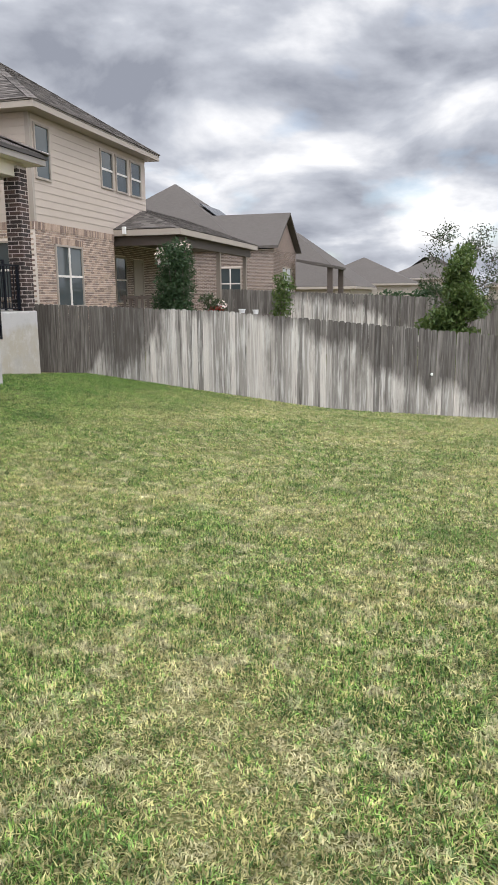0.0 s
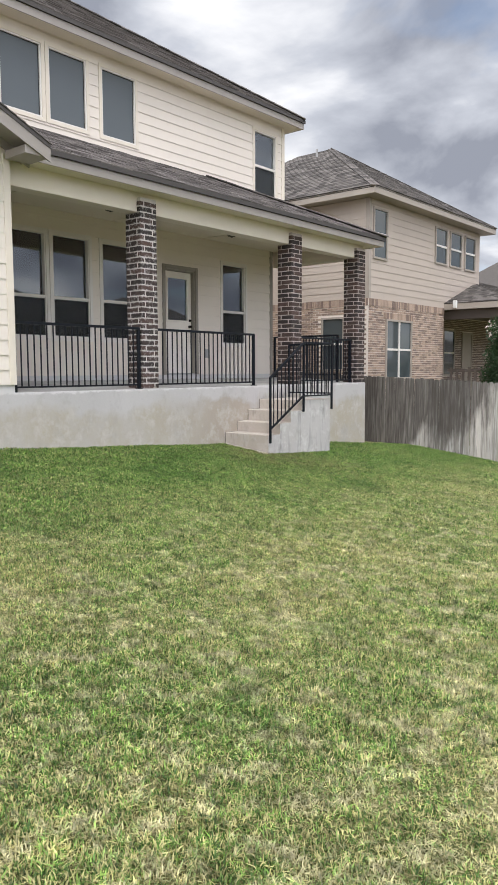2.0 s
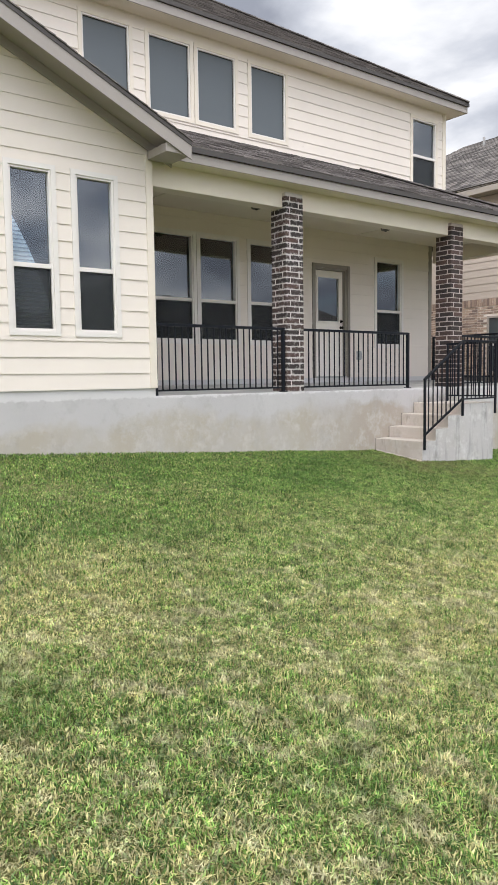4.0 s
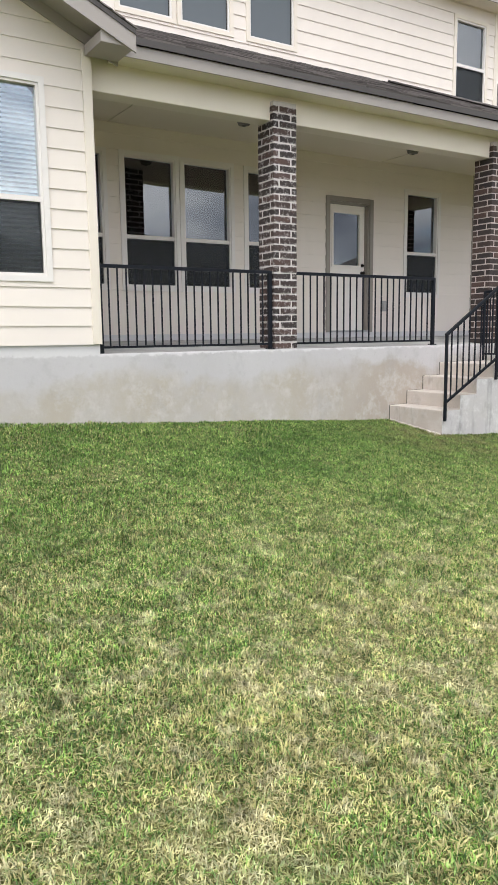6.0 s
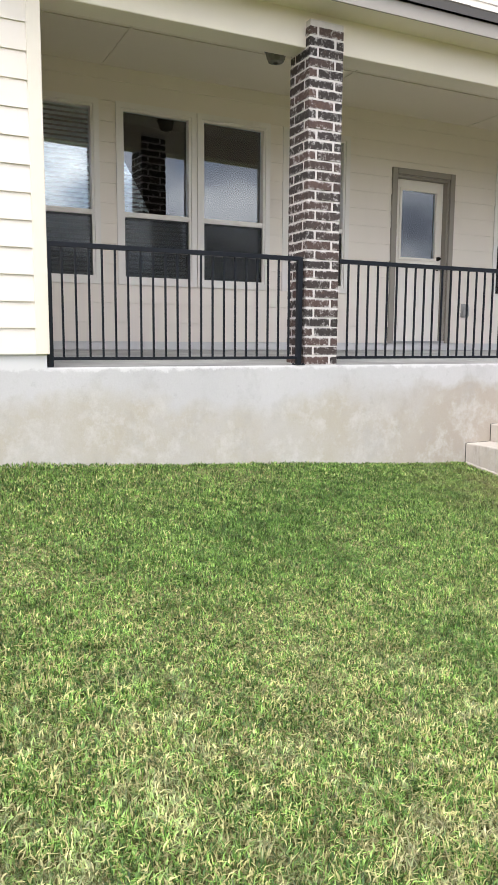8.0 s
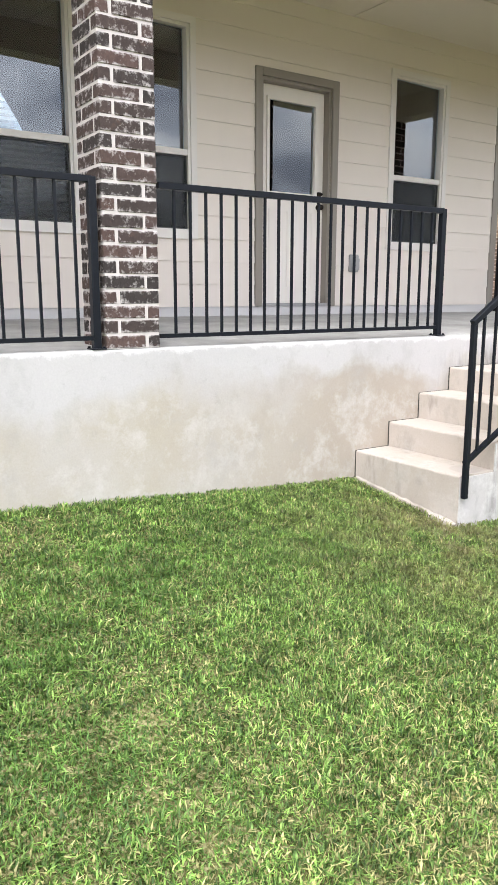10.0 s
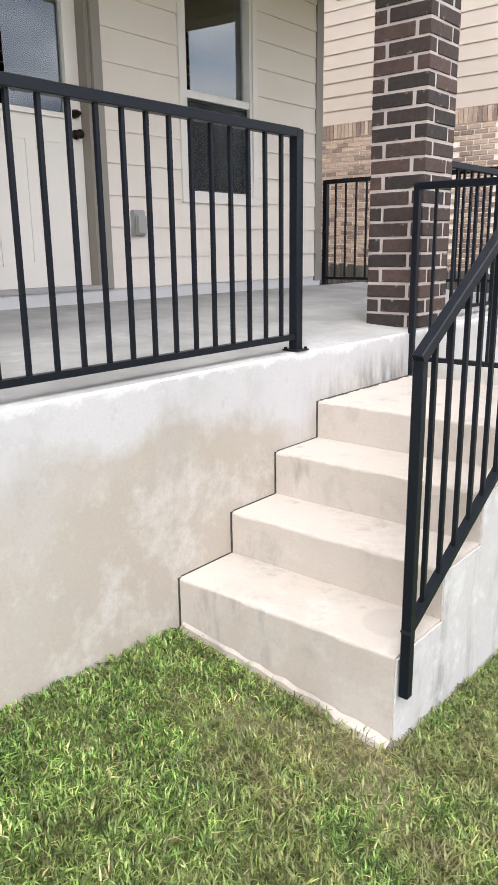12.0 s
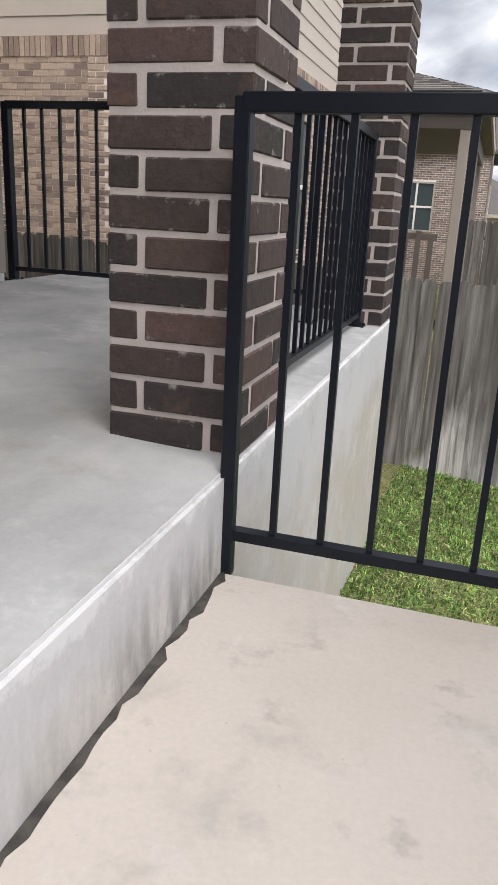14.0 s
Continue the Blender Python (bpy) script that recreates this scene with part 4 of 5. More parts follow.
def railing(label, a, b, top, bottom, posts, base, spacing=0.108, top2=None, bottom2=None, group="porch railings"):
    """A steel railing from a to b (x, y); the second heights slope it."""
    rl = thing("railing", a[0], a[1], base, label, "railing", group)
    top2, bottom2 = top if top2 is None else top2, bottom if bottom2 is None else bottom2
    part("top_rail", bevelled(bar(bmesh.new(), (*a, top - 0.019), (*b, top2 - 0.019), 0.036 if group == "stair railings" else 0.042, 0.038), 0.003), M_STEEL, rl)
    part("bottom_rail", bar(bmesh.new(), (*a, bottom), (*b, bottom2), 0.032, 0.025), M_STEEL, rl)
    long = math.hypot(b[0] - a[0], b[1] - a[1])
    count = max(int(round(long / spacing)), 1)
    for n in range(1, count):
        f = n / count
        x, y = a[0] + f * (b[0] - a[0]), a[1] + f * (b[1] - a[1])
        part("baluster", box(bmesh.new(), x - 0.0075, y - 0.0075, bottom + f * (bottom2 - bottom), x + 0.0075, y + 0.0075, top + f * (top2 - top) - 0.03), M_STEEL, rl)
    for x, y, z0, z1, plate in posts:
        post(rl, x, y, z0, z1 - 0.004, 0.034 if group == "stair railings" else 0.046, plate)
    return rl


RX = FRONT - 0.045
RTOP, RBOT = 2.21, 1.315
railing("black steel porch railing between bay and brick column", (RX, 5.955), (RX, 8.175), RTOP, RBOT, [(RX, 5.955, FLOOR - 0.02, RTOP, False), (RX, 8.175, FLOOR, RTOP, True)], FLOOR)
railing("black steel porch railing beside the stair opening", (RX, 8.585), (RX, 11.015), RTOP, RBOT, [(RX, 11.015, FLOOR, RTOP, True)], FLOOR)
railing("black steel porch railing between two brick columns", (FRONT - 0.13, 12.51), (FRONT - 0.13, 14.55), RTOP, RBOT, [(FRONT - 0.13, 14.50, FLOOR, RTOP, True)], FLOOR)
railing("black steel railing across the porch end", (BACK - 0.03, 14.36), (FRONT - 0.37, 14.36), RTOP + 0.11, RBOT + 0.11, [(BACK - 0.03, 14.36, FLOOR + 0.105, RTOP + 0.11, True), (FRONT - 0.37, 14.36, FLOOR + 0.01, RTOP + 0.11, True)], FLOOR)

# ---- stair ----
SX, SW = -6.995, FRONT  # outer side and wall side
TREADS = ((10.160, 0.432), (10.487, 0.619), (10.798, 0.818), (11.128, 0.998))
LAND_END = 12.04
stair = thing("concrete_stair", -7.5, 11.1, 0.2, "cast pale tan concrete stair with four worn treads", "stair")


def worn_step(name, y, z, low, end, seed):
    """A cast step with a rounded, slightly chipped nose."""
    r = 0.014
    nose = [(y + r - r * math.cos(a), z - r + r * math.sin(a)) for a in (0, 0.4, 0.8, 1.2, math.pi / 2)]
    section = [(y, low), (y, z - 0.09), (y, z - 0.045)] + nose + [(y + 0.06, z), (y + 0.2, z), (end, z), (end, low)]
    bm = bmesh.new()
    loops = []
    for k in range(49):
        x = SW + 0.007 + (SX - 0.006 - SW - 0.007) * k / 48
        ring_ = []
        for q, (yy, zz) in enumerate(section):
            chip = 0.003 * noise.noise((x * 4, seed, q * 0.05)) + (0.003 if 3 <= q <= 7 else 0.0) * noise.noise((x * 26, seed + 9, q * 0.3))
            wear = -max(0.0, noise.noise((x * 11, seed + 4, 0)) - 0.35) * 0.02 if 3 <= q <= 7 else 0.0
            ring_.append(bm.verts.new((x, yy + (chip - wear if q < 9 else 0), zz + (0.5 * chip + wear if 3 <= q < 10 else 0))))
        loops.append(ring_)
    for one, two in zip(loops, loops[1:]):
        for q in range(len(section)):
            bm.faces.new((one[q], one[(q + 1) % len(section)], two[(q + 1) % len(section)], two[q]))
    bm.faces.new(loops[0])
    bm.faces.new(loops[-1][::-1])
    return part(name, bm, M_STEP, stair)


for n, (y, z) in enumerate(TREADS):
    low = -0.3 if n == 0 else TREADS[n - 1][1] - 0.03
    worn_step("landing" if n == 3 else "step", y, z, low, LAND_END - 0.001 * n, 3.7 * n)
bm = bmesh.new()
profile = [(TREADS[0][0] + 0.006, -0.3)]
for n, (y, z) in enumerate(TREADS):
    profile += [(y + 0.006, profile[-1][1] if n else z - 0.012)] if n else []
    profile += [(y + 0.006, z - 0.012)]
profile += [(LAND_END - 0.006, TREADS[-1][1] - 0.012), (LAND_END - 0.006, -0.3)]
one = [bm.verts.new((SX - 0.01, y, z)) for y, z in profile]
two = [bm.verts.new((SX, y, z)) for y, z in profile]
bm.faces.new(one)
bm.faces.new(two)
for n in range(len(one)):
    bm.faces.new((one[n], one[(n + 1) % len(one)], two[(n + 1) % len(one)], two[n]))
part("stair_side", bm, M_SIDE, stair, "grey streaked concrete stair side")
for n, (y, z) in enumerate(TREADS):
    bm = bmesh.new()
    nxt = TREADS[n + 1][0] if n < 3 else LAND_END
    loops = []
    for k in range(25):
        yy = y + 0.012 + (nxt - y - 0.012) * k / 24
        wide = (0.0045 if n < 3 else 0.018) * (1 + 1.1 * noise.noise((n * 3.1, k * 0.9, 0)))
        loops.append([bm.verts.new(p) for p in ((SW - 0.002, yy, z + 0.0015), (SW + wide, yy, z + 0.0025), (SW + wide, yy, z - 0.02))])
    for one, two in zip(loops, loops[1:]):
        for q in range(2):
            bm.faces.new((one[q], one[q + 1], two[q + 1], two[q]))
    part("joint", bm, M_GAP, stair, "dark gap along the porch wall")
for n, (y, z) in enumerate(TREADS):
    low = ground_z(SW, y) if n == 0 else TREADS[n - 1][1]
    bm = bmesh.new()
    loops = []
    for k in range(9):
        zz = low + (z - low) * k / 8
        wide = 0.0045 * (1 + 1.2 * noise.noise((n * 5.3, k * 0.8, 2)))
        loops.append([bm.verts.new(q) for q in ((SW + 0.001, y - 0.006, zz), (SW + wide, y - 0.004, zz), (SW + wide, y + 0.01, zz))])
    for one, two in zip(loops, loops[1:]):
        for q in range(2):
            bm.faces.new((one[q], one[q + 1], two[q + 1], two[q]))
    part("joint", bm, M_GAP, stair, "dark crack beside the riser")
bm = bmesh.new()
rows = []
for n in range(40):
    x = SW + 0.02 + n * 0.0245
    d = 0.010 + 0.018 * noise.noise((n * 0.21, 3, 0)) + 0.008 * noise.noise((n * 0.9, 3, 0)) + 0.03 * min(1, max(0, (n - 27) / 4))
    d, g = max(d, 0.004), ground_z(x, 10.1)
    top = g + 0.012 + 0.010 * noise.noise((n * 0.4, 7, 0))
    rows.append([bm.verts.new(p) for p in ((x, 10.158, top + 0.012), (x, 10.155 - 0.7 * d, top), (x, 10.155 - d, top - 0.03), (x, 10.155 - d, g - 0.08))])
for one, two in zip(rows, rows[1:]):
    for k in range(3):
        bm.faces.new((one[k], one[k + 1], two[k + 1], two[k]))
part("concrete_lip", bm, M_STEP, stair, "rough spilled concrete at the foot")

OX = SX + 0.024
rl = railing("black steel handrail sloping up the concrete stair", (OX, 10.166), (OX, 11.15), 1.412, 0.52, [(OX, 10.183, 0.29, 1.408, False), (OX, 11.15, 0.79, 2.037, False)], 0.22, 0.108, 2.04, 1.08, "stair railings")
railing("black steel railing along the stair landing", (OX, 11.15), (OX, 12.055), 2.04, 1.07, [(OX, 12.055, 0.80, 2.037, False)], 0.8, 0.108, group="stair railings")
railing("black steel railing across the landing end", (FRONT + 0.006, 12.055), (OX, 12.055), 2.042, 1.098, [(FRONT + 0.006, 12.055, 0.99, 2.039, False)], 0.99, 0.108, group="stair railings")


# ---- porch fittings ----
def ceiling_light(x, y):
    z = 4.28
    lamp = thing("ceiling_light", x, y, z, "small bronze flush ceiling light with ribbed glass", "ceiling light", "porch lights")
    part("base", lathe(bmesh.new(), x, y, ((0.108, z + 0.004), (0.112, z - 0.025), (0.112, z - 0.06), (0.10, z - 0.07)), 20), M_BRONZE, lamp)
    bm = bmesh.new()
    rings = []
    for r, h in ((0.10, 0.068), (0.098, 0.09), (0.088, 0.13), (0.074, 0.158), (0.025, 0.167)):
        rings.append((r, z - h))
    lathe(bm, x, y, rings, 20)
    for k, v in enumerate(bm.verts):
        if k % 2:
            v.co.x, v.co.y = x + (v.co.x - x) * 0.94, y + (v.co.y - y) * 0.94
    part("glass", bm, M_JAR, lamp, "ribbed grey glass bowl")
    part("finial", lathe(bmesh.new(), x, y, ((0.027, z - 0.165), (0.025, z - 0.173), (0.01, z - 0.18)), 12), M_BRONZE, lamp)


ceiling_light(-8.82, 8.33)
ceiling_light(-8.87, 11.39)

outlet = thing("outlet_box", BACK, 11.93, 1.80, "grey weatherproof outlet cover on the siding", "outlet")
part("box", bevelled(wbox(bmesh.new(), D, 11.87, 11.99, 0.0, 0.04, 1.80, 1.98), 0.008, 2), M_PLASTIC, outlet)
part("cover", bevelled(wbox(bmesh.new(), D, 11.88, 11.98, 0.04, 0.07, 1.81, 1.95), 0.012, 2), M_PLASTIC, outlet)


# ---- fences ----
def fence(label, y, x0, x1, base, top):
    fx = thing("wooden_fence", (x0 + x1) / 2, y, base((x0 + x1) / 2), label, "fence", "garden fences")
    rng = random.Random(int(y * 10))
    meshes = []
    for w in (0.132, 0.138, 0.142):
        bm = bmesh.new()
        c = 0.02
        pts = [(-w / 2, 0), (w / 2, 0), (w / 2, 1 - c), (w / 2 - 0.03, 1), (-w / 2 + 0.03, 1), (-w / 2, 1 - c)]
        one = [bm.verts.new((a, -0.008, b)) for a, b in pts]
        two = [bm.verts.new((a, 0.008, b)) for a, b in pts]
        bm.faces.new(one)
        bm.faces.new(two[::-1])
        for n in range(6):
            bm.faces.new((one[n], two[n], two[(n + 1) % 6], one[(n + 1) % 6]))
        mesh = bpy.data.meshes.new("picket")
        bmesh.ops.recalc_face_normals(bm, faces=bm.faces)
        bm.to_mesh(mesh)
        bm.free()
        mesh.materials.append(M_CEDAR)
        meshes.append(mesh)
    x = x0
    while x < x1:
        g, t = base(x), top(x) + rng.uniform(-0.012, 0.012)
        ob = link("picket", meshes[rng.randrange(3)], M_CEDAR, fx, "", (x, y + rng.uniform(-0.006, 0.006), g - 0.02))
        ob.scale = (1, 1, t - g + 0.02)
        ob.rotation_euler = (rng.uniform(-0.008, 0.008), rng.uniform(-0.008, 0.008), rng.uniform(-0.03, 0.03))
        x += rng.uniform(0.131, 0.138)
    for f in (0.18, 0.85):
        p, q = (x0, y + 0.045, base(x0) * (1 - f) + top(x0) * f), (x1, y + 0.045, base(x1) * (1 - f) + top(x1) * f)
        part("rail", bar(bmesh.new(), p, q, 0.04, 0.085), M_CEDAR, fx)
    x = x0 + 0.3
    while x < x1:
        part("post", box(bmesh.new(), x - 0.045, y + 0.07, base(x) - 0.3, x + 0.045, y + 0.16, top(x) - 0.05), M_CEDAR, fx)
        x += 2.4
    return fx


FY = 17.1


def fence_top(x):
    return 1.38 - 0.042 * (x + 9.2) - 0.046 * max(x + 4.3, 0.0)


fence("weathered grey cedar picket fence with dark stains", FY, -12.5, 4.6, lambda x: ground_z(x, FY), fence_top)
fence("weathered grey cedar fence farther off", 29.0, -8.3, 2.5, lambda x: -0.7, lambda x: 1.62 - 0.05 * (x + 4.2))
knob = thing("fence_knob", 0.38, FY - 0.015, -0.23, "small white round cap on the fence", "cap")
part("cap", tube(bmesh.new(), [(0.38, FY - h, -0.21) for h in (0.01, 0.035, 0.042)], [0.032, 0.032, 0.022], 14), M_WHITE, knob)


# ---- neighbouring houses ----
def bricks_on(name, parent, at, u0, u1, z0, z1, holes, material, size=(0.205, 0.0685), proud=0.008):
    """Running bond in one mesh of real bricks."""
    verts, faces = [], []
    n = 0
    z = z0
    rng = random.Random(5)
    while z < z1 - 0.02:
        u = u0 - (0.5 * size[0] if n % 2 else 0)
        while u < u1:
            p, q = max(u + 0.006, u0), min(u + size[0] - 0.006, u1)
            if q - p > 0.03:
                for a, b in free_spans(p, q, z, z + size[1] - 0.012, holes):
                    k = len(verts)
                    h = proud + rng.uniform(-0.002, 0.003)
                    verts += [at(uu, w, zz) for uu in (a, b) for w in (-0.01, h) for zz in (z, min(z + size[1] - 0.013, z1))]
                    faces += [tuple(k + i for i in f) for f in CUBE]
            u += size[0]
        z += size[1]
        n += 1
    mesh = bpy.data.meshes.new(name)
    mesh.from_pydata(verts, [], faces)
    ob = link(name, mesh, material, parent)
    ob["kind"] = "stuff"
    return ob


def hip_roof(bm, x0, x1, y0, y1, z, slope, thick=0.16, ridge_along="y", gable=()):
    """A hip roof over a rectangle of eaves; gable names ends ('y0', 'y1', 'x0', 'x1') that stand upright."""
    half = (x1 - x0) / 2 if ridge_along == "y" else (y1 - y0) / 2
    top = z + half * slope
    c = [(x0, y0), (x1, y0), (x1, y1), (x0, y1)]
    low = [bm.verts.new((x, y, z - thick)) for x, y in c]
    up = [bm.verts.new((x, y, z)) for x, y in c]
    if ridge_along == "y":
        a = bm.verts.new(((x0 + x1) / 2, y0 + (0 if "y0" in gable else half), top))
        b = bm.verts.new(((x0 + x1) / 2, y1 - (0 if "y1" in gable else half), top))
        sides = ((up[0], up[1], a), (up[1], up[2], b, a), (up[2], up[3], b), (up[3], up[0], a, b))
    else:
        a = bm.verts.new((x0 + (0 if "x0" in gable else half), (y0 + y1) / 2, top))
        b = bm.verts.new((x1 - (0 if "x1" in gable else half), (y0 + y1) / 2, top))
        sides = ((up[0], up[1], b, a), (up[1], up[2], b), (up[2], up[3], a, b), (up[3], up[0], a))
    bm.faces.new(low)
    for n in range(4):
        bm.faces.new((low[n], low[(n + 1) % 4], up[(n + 1) % 4], up[n]))
    for f in sides:
        bm.faces.new(f)
    return bm


def simple_window(parent, at, u0, u1, z0, z1, mull=True, meet=True):
    win = part("window", ring(bmesh.new(), at, u0 - 0.05, u1 + 0.05, 0.0, 0.05, z0 - 0.05, z1 + 0.05, 0.055), M_TANTRIM, parent)
    bm = bmesh.new()
    if mull:
        wbox(bm, at, (u0 + u1) / 2 - 0.03, (u0 + u1) / 2 + 0.03, 0.012, 0.045, z0, z1)
    if meet:
        wbox(bm, at, u0, u1, 0.01, 0.04, (z0 + z1) / 2 - 0.03, (z0 + z1) / 2 + 0.03)
    if mull or meet:
        part("mullion", bm, M_VINYL, win)
    part("pane", wbox(bmesh.new(), at, u0, u1, 0.002, 0.012, z0, z1), M_PANE, win)
    return win


m = Mat("far_window_pane", (0.05, 0.065, 0.07), 0.05, 0, 0.9)
M_PANE = m.done()
m = Mat("green_grey_blind", (0.24, 0.28, 0.25), 0.25, 0, 0.6)
M_SHADE = m.done()

NX, NY0, NY1 = -10.1, 18.62, 26.2
NBASE, NBRICK, NTOP = -0.5, 3.52, 6.28
nb = thing("neighbour_house", NX - 4, 22.5, NBASE, "two-storey house of tan siding above mixed brick", "house")
xn_at, yn_at = on_x(NX), on_y(NY0)
up_x = [(18.87, 19.57, 4.70, 6.02), (22.72, 23.50, 4.96, 6.03), (23.80, 24.62, 4.96, 6.03), (24.95, 25.75, 4.96, 6.03)]
low_x = [(19.62, 21.10, 1.30, 2.95)]
low_y = [(-11.62, -10.92, 1.55, 3.0)]
part("wall", box(box(bmesh.new(), NX - 9, NY0, NBASE - 0.5, NX, 23.4, NBRICK), NX - 9, 23.4, NBASE - 0.5, NX - 1.3, NY1, NBRICK), M_NMORTAR, nb, "mixed tan and brown brick lower wall")
upper = part("upper_wall", box(bmesh.new(), NX - 9, NY0 + 0.02, NBRICK, NX - 0.02, NY1, NTOP), M_TANSIDING, nb, "tan lap siding")
part("rear_wing", box(bmesh.new(), NX - 8, NY1, NBASE - 0.5, NX - 1.3, 32.0, 4.2), M_NMORTAR, nb)
# same house in darker brick: the patio's shade is put into the colour
bricks_on("brick_field", nb, on_x(NX - 1.3), 23.4, 32.0, NBASE, 3.45, [(26.1, 27.1, 1.3, 3.0), (27.75, 28.7, 0.0, 2.95)], M_FAR_AND_SHADED_BRICK)
siding(upper, on_x(NX - 0.02), NY0 + 0.1, NY1, NBRICK + 0.02, NTOP, up_x, M_TANSIDING, 0.2)
siding(upper, on_y(NY0 + 0.02), NX - 6, NX - 0.12, NBRICK + 0.02, NTOP, [], M_TANSIDING, 0.2)
bm = box(bmesh.new(), NX - 0.12, NY0 - 0.005, NBRICK + 0.02, NX + 0.008, NY0 + 0.1, NTOP)
part("corner_board", bm, M_TANTRIM, nb)
bricks_on("brick_field", nb, xn_at, NY0, 23.4, NBASE, NBRICK - 0.2, low_x, M_NBRICK)
bricks_on("brick_field", nb, yn_at, NX - 7, NX - 1.9, NBASE, NBRICK - 0.2, low_y, M_NBRICK)
bricks_on("brick_field", nb, yn_at, NX - 1.9, NX, NBASE, 1.13, low_y, M_NBRICK)
bricks_on("soldier_course", nb, xn_at, NY0, 23.4, NBRICK - 0.19, NBRICK + 0.02, [], M_NBRICK, (0.0685, 0.215), 0.018)
bricks_on("soldier_course", nb, yn_at, NX - 7, NX, NBRICK - 0.19, NBRICK + 0.02, [], M_NBRICK, (0.0685, 0.215), 0.018)
bricks_on("soldier_course", nb, xn_at, low_x[0][0] - 0.15, low_x[0][1] + 0.15, 3.0, 3.2, [], M_NBRICK, (0.0685, 0.2), 0.02)
for w in up_x:
    simple_window(nb, on_x(NX - 0.02), *w, mull=False)
simple_window(nb, xn_at, *low_x[0])
simple_window(nb, yn_at, *low_y[0], mull=False)
bm = hip_roof(bmesh.new(), NX - 9.4, NX + 0.4, NY0 - 0.4, NY1 + 0.4, NTOP + 0.18, 0.62, 0.02, "x")
nroof = part("roof", bm, M_NSHINGLE, nb, "grey-brown shingled hip roof")
nhalf = (NY1 - NY0 + 0.8) / 2
bm = bmesh.new()
hip_roof(bm, NX - 9.4, NX + 0.4, NY0 - 0.4, NY1 + 0.4, NTOP + 0.2, 0.001, 0.19)
part("fascia", bm, M_TANTRIM, nb, "pale tan fascia and soffit")
h = nhalf
s = math.hypot(h, h * 0.62)
shingles("shingle_field", nroof, (NX + 0.42, NY0 - 0.42, NTOP + 0.21), (0, 1, 0), (-h, 0, h * 0.62), NY1 - NY0 + 0.84, s, M_NSHINGLE, left=lambda v: v / s * h, right=lambda v: v / s * h, course=0.15)
shingles("shingle_field", nroof, (NX + 0.42, NY0 - 0.42, NTOP + 0.21), (-1, 0, 0), (0, h, h * 0.62), 9.84, s, M_NSHINGLE, left=lambda v: v / s * h, right=lambda v: v / s * h, course=0.15)
hip_caps(nroof, (NX + 0.4, NY0 - 0.4, NTOP + 0.2), (NX + 0.4 - nhalf, NY0 - 0.4 + nhalf, NTOP + 0.2 + nhalf * 0.62), M_NSHINGLE)
hip_caps(nroof, (NX + 0.4, NY1 + 0.4, NTOP + 0.2), (NX + 0.4 - nhalf, NY1 + 0.4 - nhalf, NTOP + 0.2 + nhalf * 0.62), M_NSHINGLE)
part("vent_pipe", tube(bmesh.new(), [(NX - 4, NY0 + 3.2, 7.5), (NX - 4, NY0 + 3.2, 9.0)], [0.04, 0.04], 8), M_PLASTIC, nroof)
part("wall_lamp", bevelled(box(bmesh.new(), NX + 0.35, 23.3, 3.52, NX + 0.47, 23.4, 3.76), 0.01), M_WHITE, nb, "small white floodlight")

# covered patio of the neighbour
PX, PY0, PY1, PZ = -7.79, 23.45, 33.0, 3.68
patio = thing("patio_cover", (NX + PX) / 2, 26.5, NBASE, "brown timber patio cover with a shingled hip roof", "patio cover")
bm = bmesh.new()
PW = -11.0
p = [(PX, PY0, PZ), (PX, PY1, PZ), (PW, PY1, PZ + 1.15), (PW, PY0 + 3.3, PZ + 1.15), (PW, PY0, PZ)]
v = [bm.verts.new(q) for q in p]
bm.faces.new((v[0], v[1], v[2], v[3]))
bm.faces.new((v[0], v[3], v[4]))
u = [bm.verts.new((q[0], q[1], q[2] - 0.06)) for q in p]
bm.faces.new((u[0], u[1], u[2], u[3]))
bm.faces.new((u[0], u[3], u[4]))
for i, j in ((0, 1), (1, 2), (4, 0)):
    bm.faces.new((v[i], v[j], u[j], u[i]))
proof = part("roof", bm, M_NSHINGLE, patio, "grey-brown shingled patio roof")
ps = math.hypot(PX - PW, 1.15)
shingles("shingle_field", proof, (PX + 0.03, PY0, PZ + 0.01), (0, 1, 0), (PW - PX, 0, 1.15), PY1 - PY0, ps, M_NSHINGLE, left=lambda v: v / ps * 3.3)
pq = math.hypot(3.3, 1.15)
shingles("shingle_field", proof, (PW, PY0 - 0.03, PZ + 0.01), (1, 0, 0), (0, 3.3, 1.15), PX - PW, pq, M_NSHINGLE, right=lambda v: v / pq * (PX - PW))
bm = bmesh.new()
box(bm, PX - 0.02, PY0 - 0.02, PZ - 0.2, PX + 0.02, PY1, PZ - 0.01)
box(bm, PW, PY0 - 0.02, PZ - 0.2, PX - 0.021, PY0 + 0.02, PZ - 0.01)
part("fascia", bm, M_TANTRIM, patio, "pale tan fascia")
bm = bmesh.new()
box(bm, PX - 0.45, PY0 + 0.25, PZ - 0.5, PX - 0.25, PY1 - 0.2, PZ - 0.2)
box(bm, PW, PY0 + 0.2, PZ - 0.5, PX - 0.25, PY0 + 0.4, PZ - 0.202)
part("beam", bm, M_PATIOWOOD, patio)
part("soffit", box(bmesh.new(), NX - 2.6, PY0 + 0.02, PZ - 0.2, PX - 0.02, PY1, PZ - 0.17), M_PATIOWOOD, patio)
